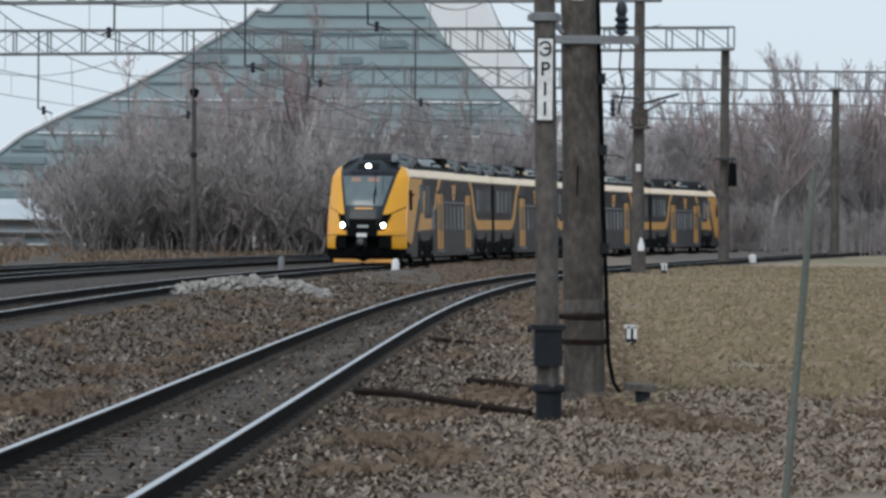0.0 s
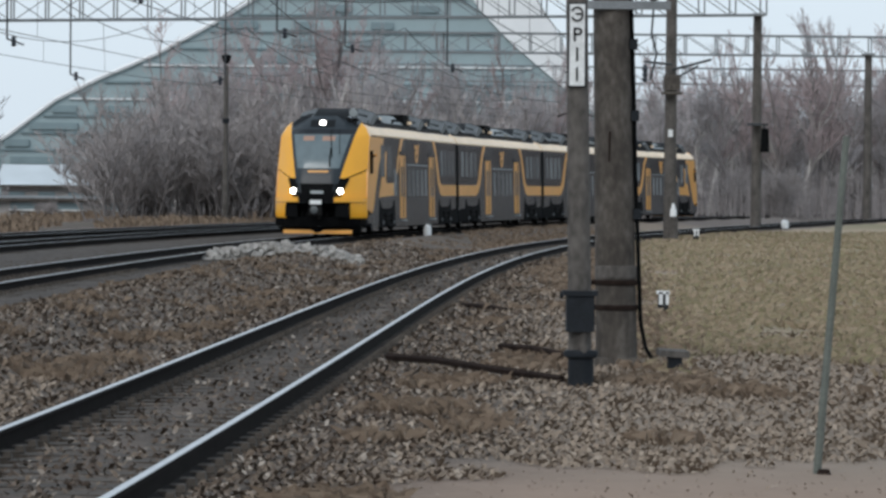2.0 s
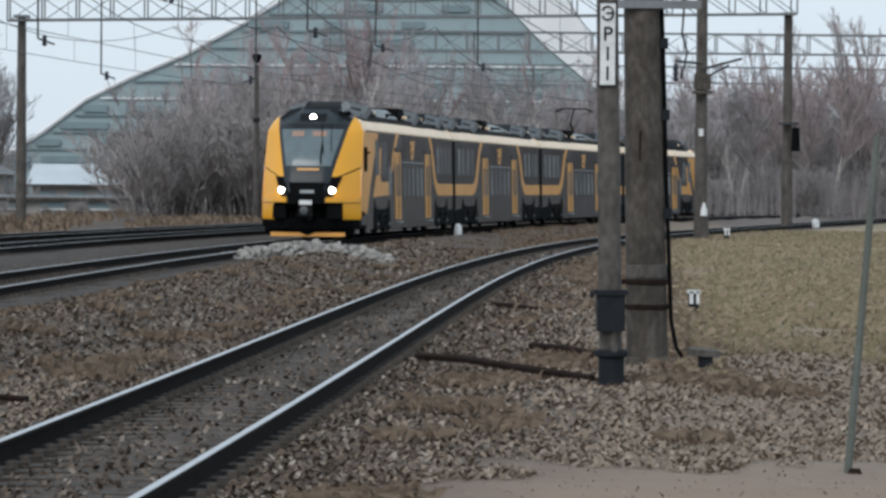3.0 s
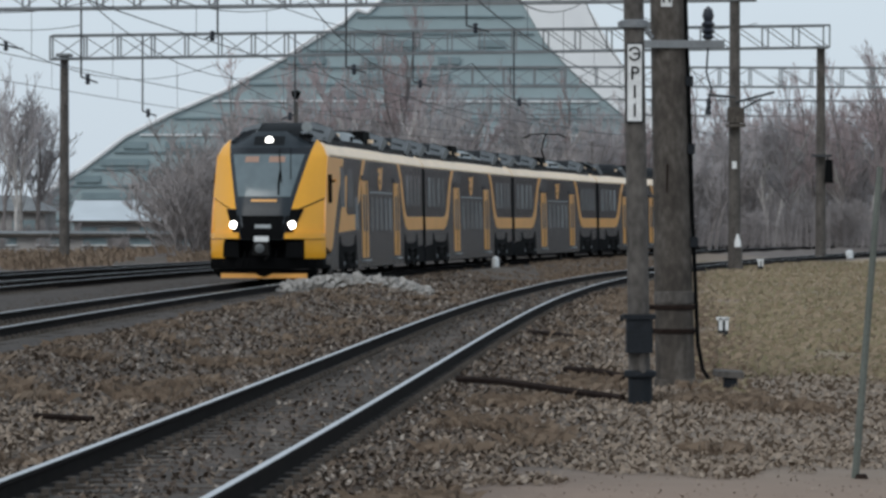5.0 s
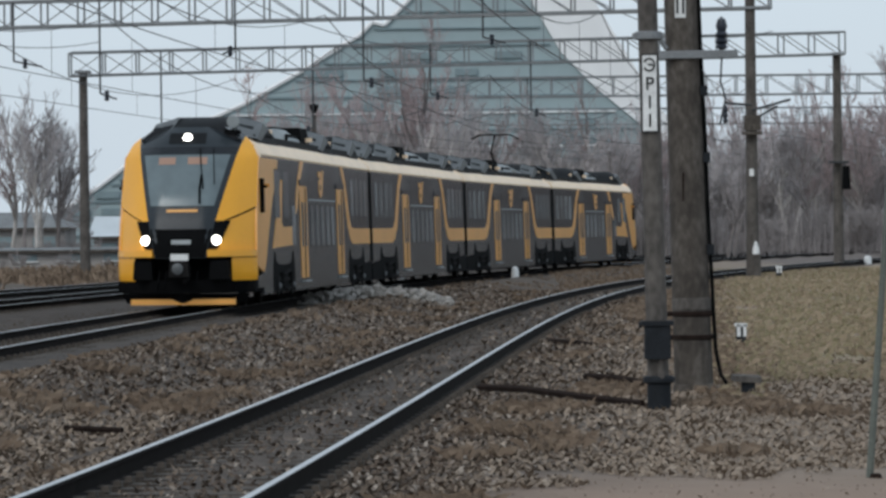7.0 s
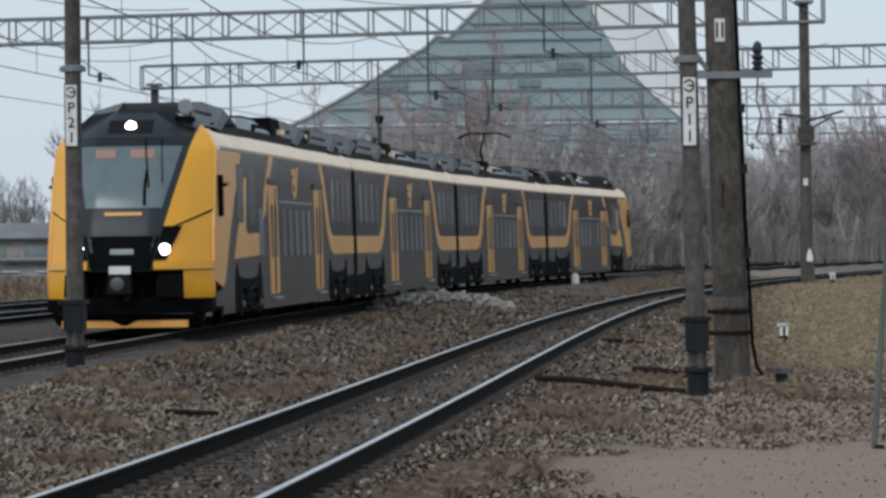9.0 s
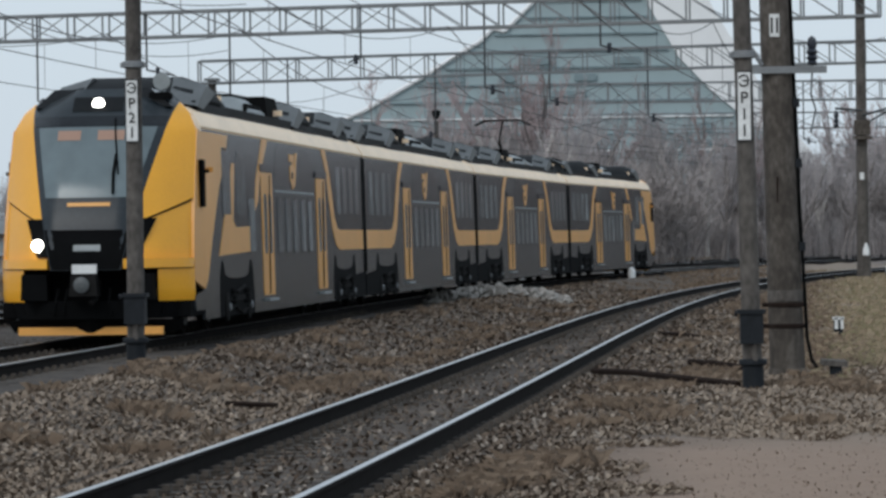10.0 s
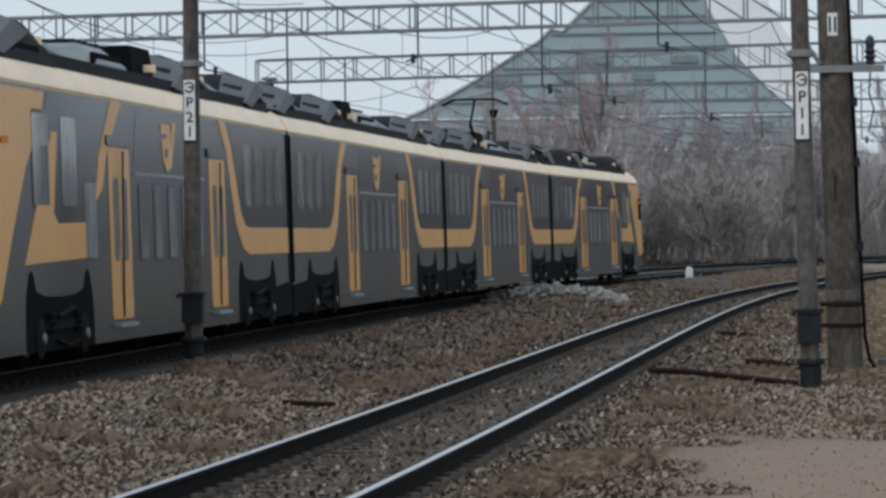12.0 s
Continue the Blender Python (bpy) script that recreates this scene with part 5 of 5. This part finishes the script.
def woods():
    rnd = random.Random(21)
    tall = [bare_tree(1, 11.5, 0.55, BARK, TWIG, label="tall bare deciduous tree with grey-brown twigs"),
            bare_tree(2, 12.5, 0.42, BARK, TWIG_RED, label="tall bare tree with reddish twigs"),
            bare_tree(3, 11.0, 0.48, BIRCH, TWIG, label="bare birch with a pale trunk"),
            bare_tree(4, 9.5, 0.62, BARK, TWIG, label="bare spreading tree with dense twigs"),
            bare_tree(5, 12.0, 0.38, BIRCH, TWIG_RED, label="slender bare birch with reddish twigs")]
    bushes = [bare_tree(7, 6.0, 0.7, BARK, BUSH, levels=4, name="bare_bush", stems=7, label="dense bare bush with grey-brown twigs", r0=0.05, twigs=5),
              bare_tree(8, 5.0, 0.8, BARK, BUSH, levels=4, name="bare_bush", stems=8, label="low dense bare bush with brown twigs", r0=0.045, twigs=5)]
    spots = []
    # right-hand wood beyond the curve
    for i in range(105):
        spots.append((rnd.uniform(20, 66), rnd.uniform(250, 312), rnd.choice((0, 1, 2, 3, 4)), rnd.uniform(0.74, 0.92)))
    for i in range(40):
        spots.append((rnd.uniform(24, 62), rnd.uniform(255, 290), rnd.choice((1, 1, 4, 0)), rnd.uniform(0.8, 0.93)))
    # row in front of the hall
    for i in range(58):
        x = rnd.uniform(-15, 18)
        spots.append((x, rnd.uniform(214, 268), rnd.choice((0, 2, 0, 2, 4, 1)), rnd.uniform(0.66, 0.93) * (1.0 if x < 8 else 0.85)))
    for i in range(5):
        spots.append((rnd.uniform(-10, 1), rnd.uniform(216, 240), rnd.choice((1, 4, 0)), rnd.uniform(0.9, 1.02)))
    # distant left trees
    for i in range(12):
        spots.append((rnd.uniform(-62, -31), rnd.uniform(275, 300), rnd.choice((0, 3)), rnd.uniform(0.45, 0.75)))
    spots += [(-28.0, 238.0, 2, 0.95), (-27.2, 243.0, 0, 0.85), (-29.0, 241.0, 3, 1.0), (-28.6, 246.0, 2, 0.9), (-30.4, 243.0, 4, 0.85), (-26.9, 262.0, 3, 0.55), (-22.5, 275.0, 3, 0.5), (-20.5, 276.0, 3, 0.45)]
    used = set()
    for x, y, k, s in spots:
        m = pose(x, y, 0, 0, 0, rnd.uniform(0, 360)) @ Matrix.Scale(s, 4)
        if k in used:
            ob = copy_thing(tall[k], pose(x, y, 0, 0, 0, rnd.uniform(0, 360)))
            ob.scale = (s, s, s)
        else:
            used.add(k)
            tall[k].matrix_world = m
    places = []
    for i in range(44):
        places.append((rnd.uniform(-15.0, 7), rnd.uniform(200, 214), rnd.uniform(0.95, 1.4)))
    for i in range(12):
        places.append((rnd.uniform(-14.5, -6), rnd.uniform(196, 206), rnd.uniform(1.0, 1.45)))
    for i in range(44):
        places.append((rnd.uniform(6, 62), rnd.uniform(236, 250), rnd.uniform(0.45, 0.8)))
    for i in range(26):
        places.append((rnd.uniform(-46, -17), rnd.uniform(216, 232), rnd.uniform(0.12, 0.24)))
    for i in range(14):
        places.append((rnd.uniform(-40, -26), rnd.uniform(240, 258), rnd.uniform(0.25, 0.45)))
    for i in range(24):
        places.append((rnd.uniform(-14, 24), rnd.uniform(252, 275), rnd.uniform(1.0, 1.4)))
    for i, (x, y, s) in enumerate(places):
        k = i % 2
        if i < 2:
            bushes[k].matrix_world = pose(x, y, 0, 0, 0, rnd.uniform(0, 360)) @ Matrix.Scale(s, 4)
        else:
            ob = copy_thing(bushes[k], pose(x, y, 0, 0, 0, rnd.uniform(0, 360)))
            ob.scale = (s, s, s)


woods()


def thicket():
    """Stems and brush that close the wood towards the distance."""
    rnd = random.Random(31)
    s = Shape()

    def stem(x, y, h, r):
        lean = Vector((rnd.gauss(0, 0.06), rnd.gauss(0, 0.04), 1)) * h
        p = Vector((x, y, -0.1))
        s.tube(p, p + lean, r, r * 0.4, n=3, caps=False)
        for k in range(rnd.randint(2, 5)):
            f = rnd.uniform(0.25, 0.95)
            a = p + lean * f
            b = a + Vector((rnd.gauss(0, 0.5), rnd.gauss(0, 0.3), rnd.uniform(0.4, 1.0))) * (h * 0.22)
            s.tube(a, b, r * 0.4, r * 0.15, n=3, caps=False)
    for i in range(5200):
        x = rnd.uniform(-15, 74)
        low = x < 17
        y = rnd.uniform(270, 322) if low else rnd.uniform(262, 326)
        stem(x, y, (rnd.uniform(2.5, 5.8) if low else rnd.uniform(3.5, 9.0)) * rnd.uniform(0.8, 1.15), rnd.uniform(0.025, 0.075))
    for i in range(2600):
        stem(rnd.uniform(-14, 60), rnd.uniform(236, 262), rnd.uniform(1.2, 3.4), rnd.uniform(0.02, 0.04))
    solo("far_thicket", s, THICKET, "far wood of thin grey-brown bare stems and brush", "thicket", kind="stuff")


thicket()


# ---- litter and grass ----
def scatter():
    rnd = random.Random(5)
    leaves, straw, pale, lawn = Shape(), Shape(), Shape(), Shape()
    n = 0
    while n < 150000:
        y = 20 + 95 * rnd.random() ** 2.0
        x = rnd.uniform(-0.185 * y - 2.0, 0.17 * y + 1.5)
        dn = x - near_x(y)
        dm = x - main_x(y)
        if dm < 1.35 or (abs(dn) < 0.95 and rnd.random() < 0.8):
            continue
        if dm < 2.1 and rnd.random() < 0.4:
            continue
        if x > 5 and y > 52 and rnd.random() < 0.8:
            continue
        bare = x > 0.3 + 0.9 * noise.noise(Vector((x * 0.5, y * 0.6, 9))) and y < 28.4 + 1.6 * noise.noise(Vector((x * 0.7, y * 0.4, 2))) + 1.0 * noise.noise(Vector((x * 2.6, y * 1.2, 5)))
        if bare and rnd.random() < 0.92:
            continue
        z = ground_z(x, y) + 0.012
        if abs(dn) < 2.3:
            z = max(z, NEAR_Z - float(np.interp(abs(dn), [0, 0.54, 0.7, 0.92, 1.05, 1.45, 2.3], [0.165, 0.178, 0.215, 0.215, 0.168, 0.168, 0.33])))
        if dm < 2.3:
            z = max(z, MAIN_Z - 0.24)
        a, s, t = rnd.uniform(0, 6.28), rnd.uniform(0.012, 0.034) * (1 + (y - 20) / 80) * (0.5 if bare else 1), rnd.uniform(-0.9, 0.9)
        u = Vector((math.cos(a), math.sin(a), t)) * s
        v = Vector((-math.sin(a), math.cos(a), rnd.uniform(-0.6, 1.0))) * s * rnd.uniform(0.35, 0.8)
        c = Vector((x, y, z + abs(t) * s * 0.6))
        (pale if x - 0.065 * y > -1.5 + rnd.uniform(-1.0, 1.0) or (x < -3.0 and y < 39 + 5 * noise.noise(Vector((x * 0.5, y * 0.3, 6))) and rnd.random() < 0.75) else leaves).add([c - u, c - v, c + u, c + v], [(0, 1, 2), (0, 2, 3)])
        n += 1
    n = 0
    while n < 62000:
        y = 21 + 150 * rnd.random() ** 1.7
        x = rnd.uniform(-0.14 * y - 1.5, 0.17 * y + 1.5)
        dn, dm = x - near_x(y), x - main_x(y)
        if dm < 1.9 or abs(dn) < 1.35:
            continue
        if noise.noise(Vector((x * 0.8, y * 0.5, 7))) < (-0.35 if x > 3.5 and y > 45 else 0.26):
            continue
        if x > 0.2 and y < 28.6 + 1.1 * noise.noise(Vector((x * 0.7, y * 0.4, 2))):
            continue
        z = ground_z(x, y)
        h, a = rnd.uniform(0.05, 0.17), rnd.uniform(0, 6.28)
        d = Vector((math.cos(a), math.sin(a), 0))
        w = Vector((-math.sin(a), math.cos(a), 0)) * 0.005 * (1 + y / 60)
        p = Vector((x, y, z))
        (lawn if x - 0.065 * y > 0.6 + rnd.uniform(-0.6, 0.6) and y > 40 else straw).add([p - w, p + w, p + d * h * 0.35 + Vector((0, 0, h * 0.7)) + w * 0.6, p + d * h * rnd.uniform(0.6, 1.3) + Vector((0, 0, h * rnd.uniform(0.4, 0.9)))], [(0, 1, 2), (0, 2, 3)])
        n += 1
    weeds = Shape()
    for i in range(16000):
        y = rnd.uniform(105, 236)
        x = main_x(y) + OFF_THREE - 2.4 - rnd.random() ** 1.5 * 26
        if noise.noise(Vector((x * 0.25, y * 0.05, 4))) < -0.05:
            continue
        h, a = rnd.uniform(0.10, 0.5), rnd.uniform(0, 6.28)
        d, p = Vector((math.cos(a), math.sin(a), 0)), Vector((x, y, ground_z(x, y) - 0.02))
        w = Vector((0.05, 0, 0))
        weeds.add([p - w, p + w, p + d * h * 0.3 + Vector((0, 0, h * 0.8)) + w * 0.5, p + d * h * 0.7 + Vector((0, 0, h))], [(0, 1, 2), (0, 2, 3)])
    solo("dry_weeds", weeds, STRAW, "dry pale weeds on the waste ground behind the tracks", "weeds", kind="stuff")
    stones = Shape()
    for i in range(36000):
        y = 24 + 110 * rnd.random() ** 1.8
        if rnd.random() < 0.92:
            x, yy, _ = along(main_x, y, rnd.uniform(-8.5, 2.2))
            off = min(abs(x - main_x(yy)), abs(x - main_x(yy) - OFF_TWO))
            z = MAIN_Z - (0.17 if off < 0.5 else 0.215 if off < 1.5 else 0.205 + 0.066 * (off - 1.45))
        else:
            x, yy, _ = along(near_x, y, rnd.uniform(-1.9, 1.9))
            off = abs(x - near_x(yy))
            z = NEAR_Z - (0.17 if off < 0.5 else 0.225 if off < 1.5 else 0.27)
        r = rnd.uniform(0.018, 0.042)
        a = rnd.uniform(0, 6.28)
        c = Vector((x, yy, z))
        ring = [c + Vector((math.cos(a + 2.094 * k) * r, math.sin(a + 2.094 * k) * r, rnd.uniform(-0.4, 0.2) * r)) for k in range(3)]
        stones.add(ring + [c + Vector((rnd.uniform(-0.3, 0.3) * r, rnd.uniform(-0.3, 0.3) * r, r * rnd.uniform(0.5, 1.1)))], [(0, 1, 3), (1, 2, 3), (2, 0, 3)])
    solo("ballast_stones", stones, PEBBLE, "loose dirty ballast stones along the tracks", "ballast", kind="stuff")
    solo("leaf_litter", leaves, LEAVES, "scattered dry brown leaves and litter on soil", "leaf litter", kind="stuff")
    solo("pale_leaf_litter", pale, PALE_LEAVES, "pale dry leaves and litter beside the poles", "leaf litter", kind="stuff")
    solo("lawn_grass", lawn, PALE_STRAW, "short faded green and straw lawn grass", "grass", kind="stuff")
    solo("dry_grass", straw, STRAW, "thin tufts of dry straw-coloured grass", "grass", kind="stuff")


scatter()


# ---- what moves ----
LAMP_PLACE = [(0.0, 145.0), (0.5, 140.3), (1.0, 135.7), (1.5, 131.1), (2.0, 126.5), (2.5, 121.7), (3.0, 116.9), (5.0, 99.8), (5.5, 95.4), (6.0, 90.8), (6.5, 86.2), (7.0, 81.6), (7.5, 76.95), (9.5, 59.1), (10.0, 54.35), (10.5, 49.55), (11.0, 44.8), (11.5, 39.9), (12.0, 35.1)]


def line_table():
    ys = [-60 + 0.25 * i for i in range(1300)]
    xs = [main_x(y) for y in ys]
    s, acc = [0.0], 0.0
    for i in range(1, len(ys)):
        acc += math.hypot(xs[i] - xs[i - 1], ys[i] - ys[i - 1])
        s.append(acc)
    zero = float(np.interp(0, ys, s))
    return np.array(ys), np.array(xs), np.array(s) - zero


def motions():
    ys, xs, ss = line_table()
    t_all = [0.5 * i for i in range(25)]
    fit = np.polyfit([r[0] for r in LAMP_PLACE], [r[1] for r in LAMP_PLACE], 6)

    def place(s):
        y = float(np.interp(s, ss, ys))
        return Vector((main_x(y), y, MAIN_Z))

    def car_pose(s_front, s_back, forward):
        a, b = place(s_front), place(s_back)
        d = (a - b) if forward else (b - a)
        return Matrix.Translation((a + b) / 2) @ pose(0, 0, 0, 0, 0, math.degrees(math.atan2(-d.x, d.y)))

    rows = {car: [] for car in (front_car, second_car, third_car, rear_car)}
    for t in t_all:
        n = float(np.polyval(fit, t)) - 1.3
        c = n + 13.2
        rows[front_car].append((t, car_pose(c - 7.6, c + 7.6, True)))
        c = n + 24.6 + 11.8
        rows[second_car].append((t, car_pose(c - 8, c + 8, True)))
        c += 23.6
        rows[third_car].append((t, car_pose(c - 8, c + 8, True)))
        c += 11.8 + 11.4
        rows[rear_car].append((t, car_pose(c - 7.6, c + 7.6, False)))
    for car, r in rows.items():
        walk(car, r)
    # wheels roll with the way gone; turns stay under a right angle from row to row
    fine = [i / 15 for i in range(181)]
    for w in WHEELS:
        base = w.matrix_basis.copy()
        sign = 1 if w.parent != rear_car else -1
        start = float(np.polyval(fit, 0))
        walk(w, [(t, base @ pose(0, 0, 0, math.degrees(-sign * (start - float(np.polyval(fit, t))) / 0.43))) for t in fine])


motions()
